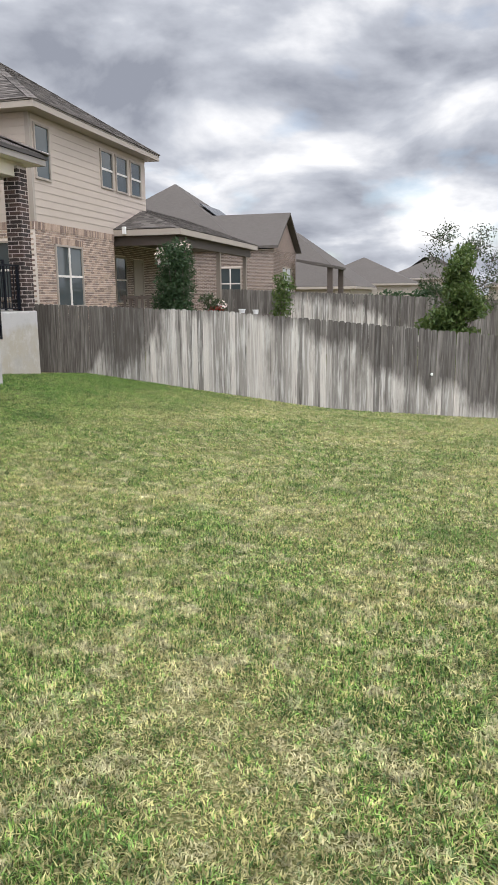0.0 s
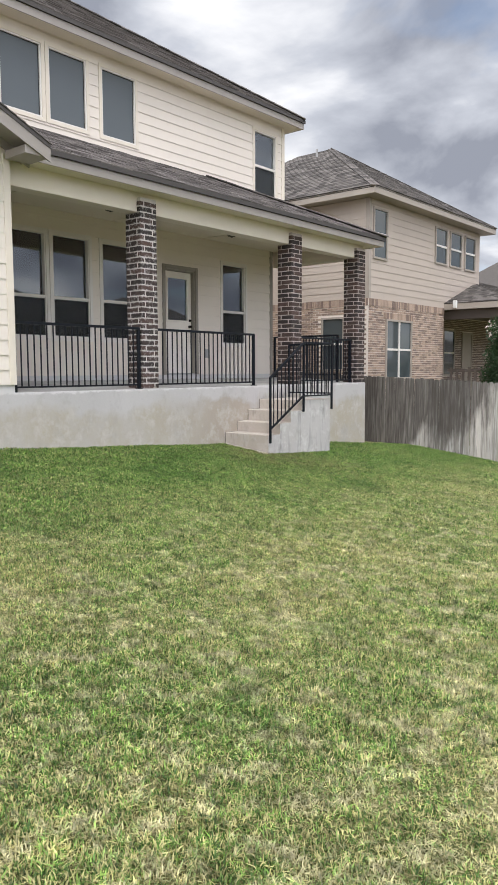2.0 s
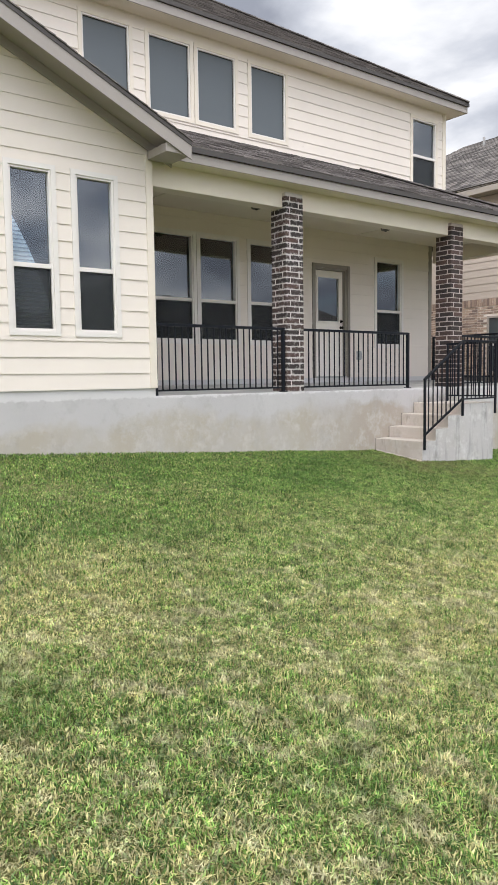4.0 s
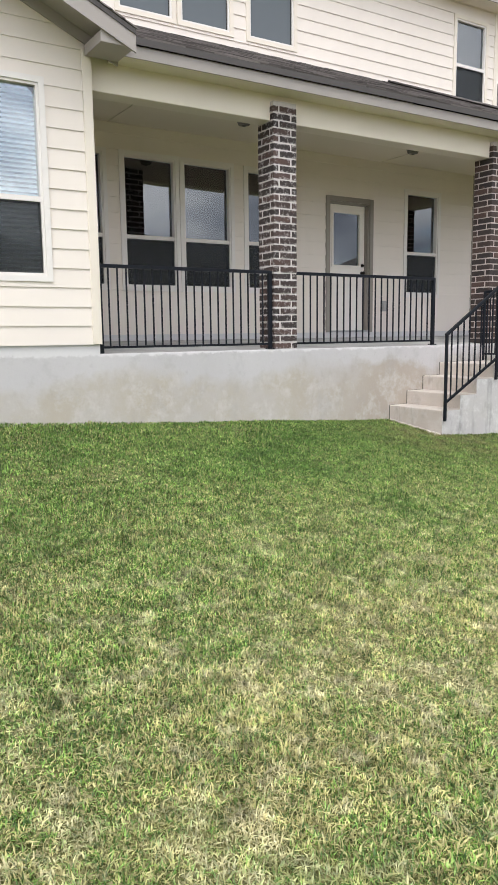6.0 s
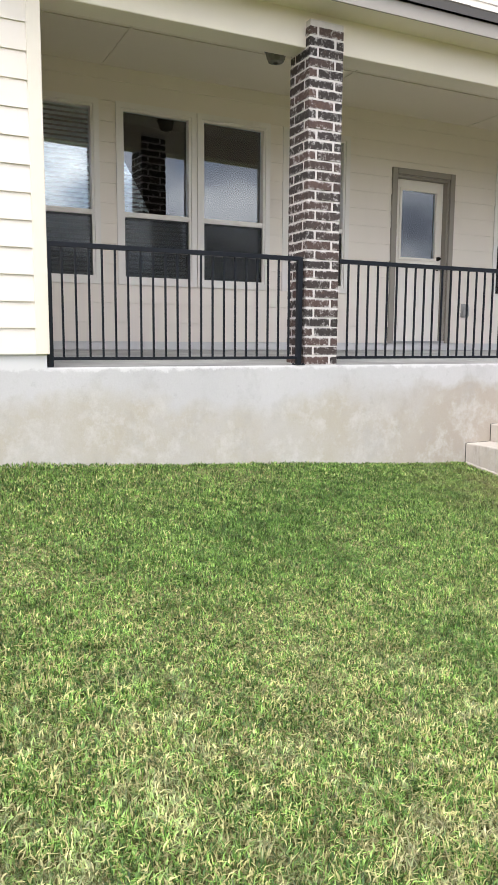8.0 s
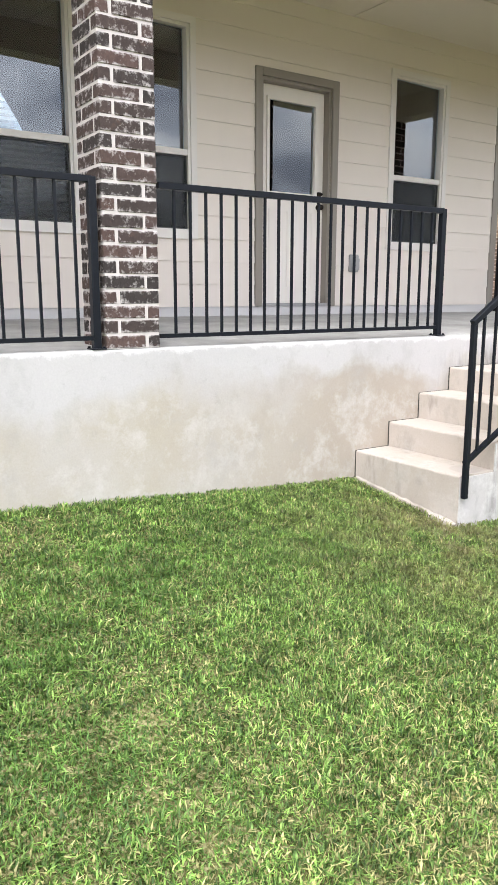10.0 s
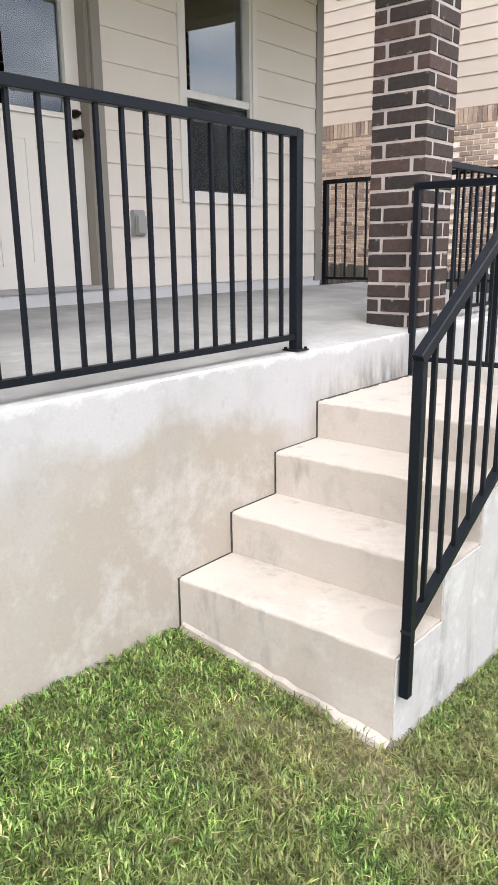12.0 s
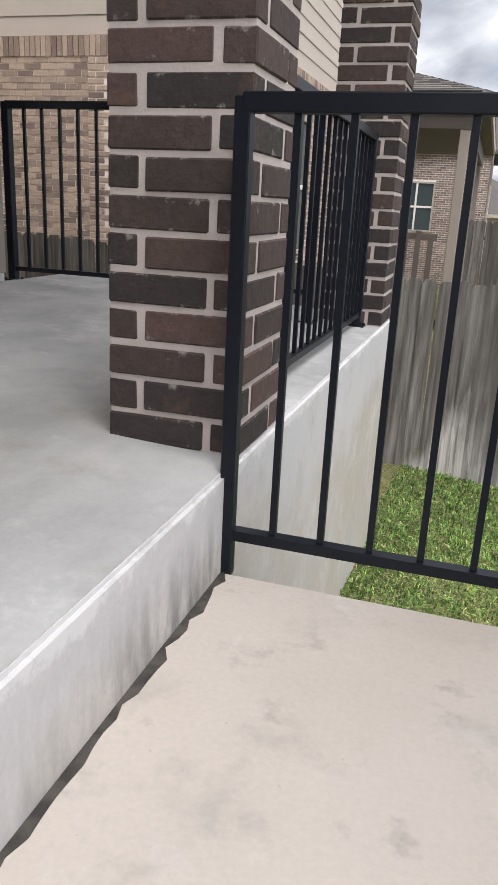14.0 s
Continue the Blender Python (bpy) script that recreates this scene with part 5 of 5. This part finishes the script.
for y in (PY0 + 0.3, 28.5, 32.2):
    part("post", bevelled(box(bmesh.new(), PX - 0.43, y - 0.08, NBASE, PX - 0.27, y + 0.08, PZ - 0.5), 0.01), M_PATIOPOST, patio)
deck = thing("patio_deck_rail", PX - 1.5, PY0 + 0.3, NBASE, "dark wooden deck railing under the patio cover", "railing")
for n in range(8):
    x = NX + 0.1 + n * 0.21
    part("slat", box(bmesh.new(), x, PY0 + 0.28, NBASE, x + 0.09, PY0 + 0.31, 1.55 if n % 3 else 1.6), M_PATIOWOOD, deck)
part("rail", box(bmesh.new(), NX, PY0 + 0.31, 1.45, PX - 0.6, PY0 + 0.38, 1.55), M_PATIOWOOD, deck)
simple_window(nb, on_x(NX - 1.3), 26.15, 27.05, 1.35, 2.95, mull=False)
bm = ring(bmesh.new(), on_x(NX - 1.3), 27.75, 28.7, 0.0, 0.05, 0.0, 2.95, 0.08)
wbox(bm, on_x(NX - 1.3), 27.83, 28.62, 0.0, 0.02, 0.08, 2.87)
part("patio_door", bm, M_TANTRIM, nb)


def far_house(x0, x1, y0, y1, base, eave, slope, label, ridge="y", gable=(), wall_m=None, windows=()):
    ob = thing("far_house", (x0 + x1) / 2, (y0 + y1) / 2, base, label, "house", "houses beyond the fences")
    part("wall", box(bmesh.new(), x0, y0, base - 0.5, x1, y1, eave), wall_m or M_TANTRIM, ob)
    roof = part("roof", hip_roof(bmesh.new(), x0 - 0.4, x1 + 0.4, y0 - 0.4, y1 + 0.4, eave + 0.18, slope, 0.02, ridge, gable), M_NSHINGLE_PLAIN, ob, "grey-brown shingled roof")
    part("fascia", hip_roof(bmesh.new(), x0 - 0.4, x1 + 0.4, y0 - 0.4, y1 + 0.4, eave + 0.17, 0.001, 0.18, ridge), M_TANTRIM, ob)
    for at, *w in windows:
        simple_window(ob, at, *w)
    return ob


m = Mat("far_shingles", (0.108, 0.096, 0.088), 0.95, 0, 0.2)
m.bright(m.noise(5, 4, 0.7, stretch=(1, 1, 4)), 0.75, 1.25)
m.bright(m.noise(0.4, 3), 0.88, 1.12)
m.bump(m.noise(30, 3, stretch=(0.3, 0.3, 6)), 0.5, 0.02)
M_NSHINGLE_PLAIN = m.done()
house_c = far_house(-19.5, -9.9, 36.5, 46.0, -0.6, 3.75, 0.73, "single-storey grey-brown brick house with a steep roof", "x", (), M_NMORTAR)
bricks_on("brick_field", house_c, on_y(36.5), -16, -12, -0.6, 3.7, [], M_FAR_AND_SHADED_BRICK)
bm = bmesh.new()
for k in range(3):
    y = 39.6 + 1.15 * k
    hexa(bm, [(-9.5 - d, yy, 4.03 + 0.73 * d + h) for d in (1.5, 3.2) for yy in (y, y + 1.1) for h in (0, 0.05)])
part("solar_panel", bm, M_SOLAR, house_c, "dark solar panels on the roof slope")
wing = part("wing", box(bmesh.new(), -12.0, 36.4, -1.0, -7.9, 41.5, 3.75), M_NMORTAR, house_c, "brick gabled wing")
bm = bmesh.new()
g = [(-7.88, 36.3, 3.75), (-7.88, 41.6, 3.75), (-7.88, 38.95, 5.35)]
a = [bm.verts.new(q) for q in g]
b = [bm.verts.new((-13.5, q[1], q[2])) for q in g]
bm.faces.new(a)
bm.faces.new(b)
bm.faces.new((a[0], a[1], b[1], b[0]))
gable = part("gable", bm, M_FAR_AND_SHADED_BRICK, wing)
bricks_on("brick_field", wing, on_y(36.4), -12, -7.9, -0.6, 3.72, [(-10.65, -9.5, 1.35, 2.9)], M_FAR_AND_SHADED_BRICK)
simple_window(wing, on_y(36.4), -10.6, -9.55, 1.4, 2.85)
bricks_on("brick_field", wing, on_x(-7.88), 36.4, 41.5, -0.6, 3.75, [(38.2, 40.2, 1.2, 2.9)], M_FAR_AND_SHADED_BRICK)
simple_window(wing, on_x(-7.88), 38.2, 40.2, 1.2, 2.9)
bm = bmesh.new()
for y in (36.15, 41.75):
    hexa(bm, [(x, yy, z + d) for x in (-13.5, -7.6) for yy, z in ((y, 3.78), (38.95, 5.55)) for d in (0, 0.12)])
part("wing_roof", bm, M_NSHINGLE_PLAIN, wing)
bm = bmesh.new()
bar(bm, (-7.55, 42.5, 3.35), (-5.6, 42.5, 3.0), 4.6, 0.14, (0, 0, 1))
part("porch_roof", bm, M_NSHINGLE_PLAIN, house_c)
for x, y in ((-5.8, 40.6), (-5.8, 44.4)):
    part("porch_post", box(bmesh.new(), x - 0.14, y - 0.14, -0.8, x + 0.14, y + 0.14, 3.0), M_PATIOWOOD, house_c)
far_house(-17.0, -6.4, 53.0, 66.0, -0.8, 1.95, 0.75, "single-storey tan house under a large roof")
far_house(-14.0, -3.5, 74.0, 88.0, -0.8, 2.4, 0.48, "distant tan house with a hip roof")
far_house(-7.0, 1.8, 86.0, 96.0, -0.8, 3.1, 0.46, "distant pale house with a hip roof", "x", (), M_TANTRIM, [(on_y(86.0), -5.0, -4.0, 1.2, 2.4)])
far_house(3.4, 13.0, 60.0, 72.0, -0.8, 2.0, 0.45, "distant tan house beyond the tree")
# houses across the back, seen in the window panes
for y in (-8.0, 6.0, 20.0, 33.0, 47.0):
    far_house(24.0, 34.0, y, y + 10.5, -1.0, 5.0, 0.6, "tan house across the back gardens")


# ---- plants ----
def foliage(name, centres, count, size, material, parent, seed, label=""):
    """Leaves as small bent quads scattered in clumps: rows of centre and radii."""
    rng = np.random.default_rng(seed)
    weights = np.array([c[3] * c[4] * c[5] for c in centres])
    pick = rng.choice(len(centres), count, p=weights / weights.sum())
    c = np.array(centres)[pick]
    d = rng.normal(size=(count, 3))
    d /= np.linalg.norm(d, axis=1)[:, None]
    p = c[:, :3] + d * c[:, 3:6] * rng.uniform(0.3, 1.25, (count, 1)) ** 0.8
    a = rng.normal(size=(count, 3))
    a /= np.linalg.norm(a, axis=1)[:, None]
    b = np.cross(a, rng.normal(size=(count, 3)))
    b /= np.linalg.norm(b, axis=1)[:, None]
    s = size * rng.uniform(0.6, 1.3, (count, 1))
    verts = np.stack([p - a * s, p + b * s * 0.4, p + a * s, p - b * s * 0.4], 1).reshape(-1, 3)
    mesh = bpy.data.meshes.new(name)
    mesh.vertices.add(4 * count)
    mesh.vertices.foreach_set("co", verts.ravel())
    mesh.loops.add(4 * count)
    mesh.loops.foreach_set("vertex_index", np.arange(4 * count))
    mesh.polygons.add(count)
    mesh.polygons.foreach_set("loop_start", np.arange(0, 4 * count, 4))
    mesh.update()
    mesh.validate()
    ob = link(name, mesh, material, parent, label)
    ob["kind"] = "stuff"
    return ob


def tree(name, x, y, base, height, clumps, leaves, size, material, label, category, seed, trunk=0.06, bare=0):
    ob = thing(name, x, y, base, label, category)
    rng = random.Random(seed)
    part("trunk", tube(bmesh.new(), [(x, y, base - 0.1), (x + 0.03, y, base + height * 0.3), (x - 0.02, y + 0.03, base + height * 0.75)], [trunk, trunk * 0.8, trunk * 0.35]), M_BARK, ob, "", True)
    for c in clumps:
        s = Vector((x, y, base + height * rng.uniform(0.2, 0.5)))
        e = Vector(c[:3])
        mid = s.lerp(e, 0.5) + Vector((rng.uniform(-0.1, 0.1), rng.uniform(-0.1, 0.1), 0.08))
        part("limb", tube(bmesh.new(), [s, mid, e], [trunk * 0.45, trunk * 0.3, trunk * 0.12], 6), M_BARK, ob, "", True)
    if bare:
        bm = bmesh.new()
        for n in range(bare):
            c = clumps[rng.randrange(len(clumps))]
            s = Vector(c[:3])
            e = s + Vector((rng.uniform(-1, 1) * c[3] * 1.6, rng.uniform(-1, 1) * c[4] * 1.4, rng.uniform(0.1, 1.5) * c[5]))
            tube(bm, [s, s.lerp(e, 0.5) + Vector((0, 0, 0.05)), e], [0.012, 0.008, 0.004], 4)
        part("twigs", bm, M_BARK, ob)
    foliage("crown", clumps, leaves, size, material, ob, seed)
    return ob


rng = random.Random(3)
clumps = [(0.78 + rng.uniform(-0.36, 0.36), 18.9 + rng.uniform(-0.3, 0.3), 0.1 + n * 0.21, 0.54 * (1.12 - n / 16), 0.46, 0.25) for n in range(12)]
clumps += [(0.7 + rng.uniform(-0.5, 0.6), 19.0 + rng.uniform(-0.4, 0.4), rng.uniform(0.0, 1.2), 0.28, 0.28, 0.25) for n in range(8)]
tree("young_tree", 0.78, 18.9, -0.75, 3.0, clumps, 12500, 0.06, M_LEAF_PALE, "leafy young green tree behind the fence", "tree", 11)
clumps = [(0.95 + 0.85 * math.cos(n * 2.4) * (0.4 + 0.6 * rng.random()), 21.0 + 0.6 * math.sin(n * 2.4), 1.3 + n * 0.13, 0.34, 0.34, 0.26) for n in range(15)]
tree("sparse_tree", 0.95, 21.0, -0.75, 3.8, clumps, 3600, 0.038, M_LEAF_DARK, "thin sparse dark-leaved tree behind the fence", "tree", 12, 0.05, 60)
clumps = [(-6.18 + rng.uniform(-0.42, 0.42) * (1 - (n / 40) ** 3), 18.9 + rng.uniform(-0.3, 0.3), 0.15 + n * 0.078, rng.uniform(0.30, 0.44) * (1 - 0.65 * (n / 34) ** 3), 0.38, rng.uniform(0.25, 0.36)) for n in range(34)]
tree("flowering_shrub", -6.18, 18.9, -0.4, 3.0, clumps, 17000, 0.046, M_LEAF, "tall dense green shrub with pale blossoms", "shrub", 13)
foliage("blossoms", [(-6.55, 18.8, 2.5, 0.18, 0.2, 0.28), (-6.0, 18.8, 2.78, 0.22, 0.2, 0.12), (-6.3, 18.8, 2.75, 0.12, 0.2, 0.1)], 90, 0.05, M_PETAL, bpy.data.objects["flowering_shrub"], 14, "pale pink blossoms")
clumps = [(-5.55 + rng.uniform(-0.2, 0.2), 19.6 + rng.uniform(-0.2, 0.2), 0.6 + n * 0.16, 0.26, 0.26, 0.2) for n in range(6)]
tree("rose_bush", -5.5, 19.6, -0.5, 1.6, clumps, 1300, 0.05, M_LEAF_DARK, "dark rose bush with red and pale blooms", "shrub", 15, 0.03)
foliage("blooms", [(-5.3, 19.4, 1.1, 0.3, 0.2, 0.15)], 70, 0.05, M_RED, bpy.data.objects["rose_bush"], 16, "red blooms")
foliage("pale_blooms", [(-5.15, 19.4, 1.3, 0.12, 0.15, 0.1)], 30, 0.05, M_PETAL, bpy.data.objects["rose_bush"], 17, "pale blooms")
clumps = [(-5.3 + rng.uniform(-0.2, 0.2), 27.0, 0.3 + n * 0.25, 0.34, 0.34, 0.26) for n in range(8)]
tree("small_tree", -5.3, 27.0, -0.7, 2.6, clumps, 1600, 0.07, M_LEAF_PALE, "small yellow-green tree near the far fence", "tree", 18, 0.04)
clumps = [(-3.4 + 0.55 * n, 40.0 + rng.uniform(-0.5, 0.5), 0.9 + rng.uniform(-0.2, 0.6), 0.7, 0.6, 0.6) for n in range(8)]
tree("hedge_trees", -1.5, 40.0, -0.8, 2.0, clumps, 3200, 0.12, M_LEAF, "dark green shrubs beyond the far fence", "shrub", 19, 0.05)
clumps = [(2.0 + 0.4 * n, 24.0 + rng.uniform(-0.5, 0.5), 0.1 + rng.uniform(-0.2, 0.5), 0.4, 0.4, 0.4) for n in range(6)]
tree("pale_bush", 2.8, 24.0, -0.8, 1.2, clumps, 1500, 0.06, M_LEAF_PALE, "pale green bush behind the fence", "shrub", 20, 0.03)


def pot(x, y, z, r, h, mat, label):
    ob = thing("flower_pot", x, y, z, label, "flower pot", "pots on the neighbour's patio")
    part("pot", lathe(bmesh.new(), x, y, ((r * 0.7, z), (r * 0.95, z + h * 0.85), (r * 1.08, z + h * 0.85), (r * 1.08, z + h), (r * 0.9, z + h), (r * 0.85, z + h * 0.8)), 18), mat, ob)
    return ob


stand = thing("plant_stand", -5.1, 20.6, -0.6, "low dark wooden plant stand", "stand")
for x in (-5.8, -4.3):
    part("leg", box(bmesh.new(), x - 0.04, 20.55, -0.65, x + 0.04, 20.65, 1.0), M_PATIOWOOD, stand)
part("shelf", box(bmesh.new(), -5.95, 20.4, 0.98, -4.15, 20.8, 1.02), M_PATIOWOOD, stand)
pot(-5.65, 20.6, 1.02, 0.13, 0.2, M_TERRA, "round terracotta flower pot")
pot(-4.95, 20.6, 1.02, 0.10, 0.14, M_WHITE, "small white flower pot")
pot(-4.55, 20.6, 1.02, 0.09, 0.12, M_WHITE, "small white flower pot")

# ---- single bricks of the neighbour's side wall nearest the porch ----
tan = [bpy.data.meshes.new("brick") for _ in range(1)]
bm = bevelled(box(bmesh.new(), -0.0945, -0.012, -0.0265, 0.0945, 0.012, 0.0265), 0.003)
bm.to_mesh(tan[0])
bm.free()
tan[0].materials.append(M_NBRICK_ONE)
half_brick = bpy.data.meshes.new("brick")
bm = bevelled(box(bmesh.new(), -0.0435, -0.012, -0.0265, 0.0435, 0.012, 0.0265), 0.003)
bm.to_mesh(half_brick)
bm.free()
half_brick.materials.append(M_NBRICK_ONE)
side_wall = part("side_panel", box(bmesh.new(), NX - 1.9, NY0 - 0.003, 1.12, NX, NY0 + 0.01, NBRICK - 0.19), M_NMORTAR, nb)
row, z = 0, 1.13
while z < NBRICK - 0.24:
    u = NX - 1.9 + (0.1025 if row % 2 else 0)
    if row % 2:
        link("brick", half_brick, M_NBRICK_ONE, side_wall, "", (NX - 1.9 + 0.05, NY0, z + 0.0285))
    while u + 0.195 < NX + 0.01:
        a, b = u + 0.005, u + 0.2
        if not (a < -10.87 and b > -11.67 and z < 3.05 and z + 0.07 > 1.5):
            link("brick", tan[0], M_NBRICK_ONE, side_wall, "", (u + 0.1025, NY0 + random.uniform(-0.003, 0.002), z + 0.0285))
        u += 0.205
    z += 0.0685
    row += 1

# ---- lawn ----
def lawn(name, x0, x1, y0, y1, count, seed, tall, label):
    """Grass blades, denser along the way across the lawn."""
    rng = np.random.default_rng(seed)
    x, y = rng.uniform(x0, x1, count), rng.uniform(y0, y1, count)
    f = np.clip(((x - 0.9) * -8.4 + (y - 0.5) * 9.5) / (8.4**2 + 9.5**2), 0, 1)
    away = np.hypot(x - 0.9 + 8.4 * f, y - 0.5 - 9.5 * f)
    dense = rng.uniform(0, 1, count) < 0.13 + 0.87 / (1 + (away / 2.5) ** 3)
    x, y = x[dense], y[dense]
    keep = ~((x < FRONT + 0.01) & (y < PORCH_B)) & ~((x < SX + 0.01) & (y > 10.12) & (y < 12.08)) & (y < FY - 0.01)
    bare = (np.hypot(x + 7.15, (y - 9.98) * 1.9) < 0.3 + 0.12 * np.sin(9 * x + 7 * y)) & (rng.uniform(0, 1, len(x)) < 0.6)
    keep &= ~bare
    x, y = x[keep], y[keep]
    n = len(x)
    u = np.maximum(x + 7.98, 0)
    f = np.where(u < 5, 0.12 * u, 0.6 + 0.24 * (1 - np.exp(-(u - 5) / 2)))
    z = 0.58 - 0.062 * (np.clip(y, 1.5, 17.5) - 4.3) - 0.03 * np.clip(y - 13, 0, 4.5) - f - 0.006
    patch = 0.88 + 0.2 * np.sin(x * 1.9 + 2 * np.sin(y * 0.8)) * np.sin(y * 1.6 + np.sin(x * 1.1))
    tuft = np.sin(9.1 * x + 3 * np.sin(5.3 * y)) * np.sin(8.3 * y + 3 * np.sin(6.1 * x)) + 0.6 * np.sin(21 * x + 2 * np.sin(17 * y)) * np.sin(19 * y)
    h = tall * rng.uniform(0.45, 1.25, n) * patch * (1 + 0.2 * tuft)
    ang, lean = rng.uniform(0, 2 * np.pi, n), rng.uniform(0.1, 1.25, n)
    w = rng.uniform(0.0016, 0.0036, n) * (1 + 0.14 * away[dense][keep])
    dx, dy = np.cos(ang), np.sin(ang)
    base = np.stack([x, y, z], 1)
    side = np.stack([-dy, dx, 0 * x], 1) * w[:, None]
    mid = base + np.stack([dx * h * lean * 0.3, dy * h * lean * 0.3, h * 0.55], 1)
    tip = base + np.stack([dx * h * lean, dy * h * lean, h * (1.05 - 0.42 * lean)], 1)
    verts = np.stack([base, mid + side, tip, mid - side], 1).reshape(-1, 3)
    loops = np.arange(4 * n)
    starts = np.arange(0, 4 * n, 4)
    mesh = bpy.data.meshes.new(name)
    mesh.vertices.add(4 * n)
    mesh.vertices.foreach_set("co", verts.ravel())
    mesh.loops.add(4 * n)
    mesh.loops.foreach_set("vertex_index", loops)
    mesh.polygons.add(n)
    mesh.polygons.foreach_set("loop_start", starts)
    mesh.update()
    mesh.materials.append(M_GRASS)
    return tagged(new(name, mesh), label, "grass", "", "stuff")


lawn("lawn_grass", -8.0, 5.0, -1.0, FY, 4300000, 21, 0.046, "short green and straw-coloured lawn grass")
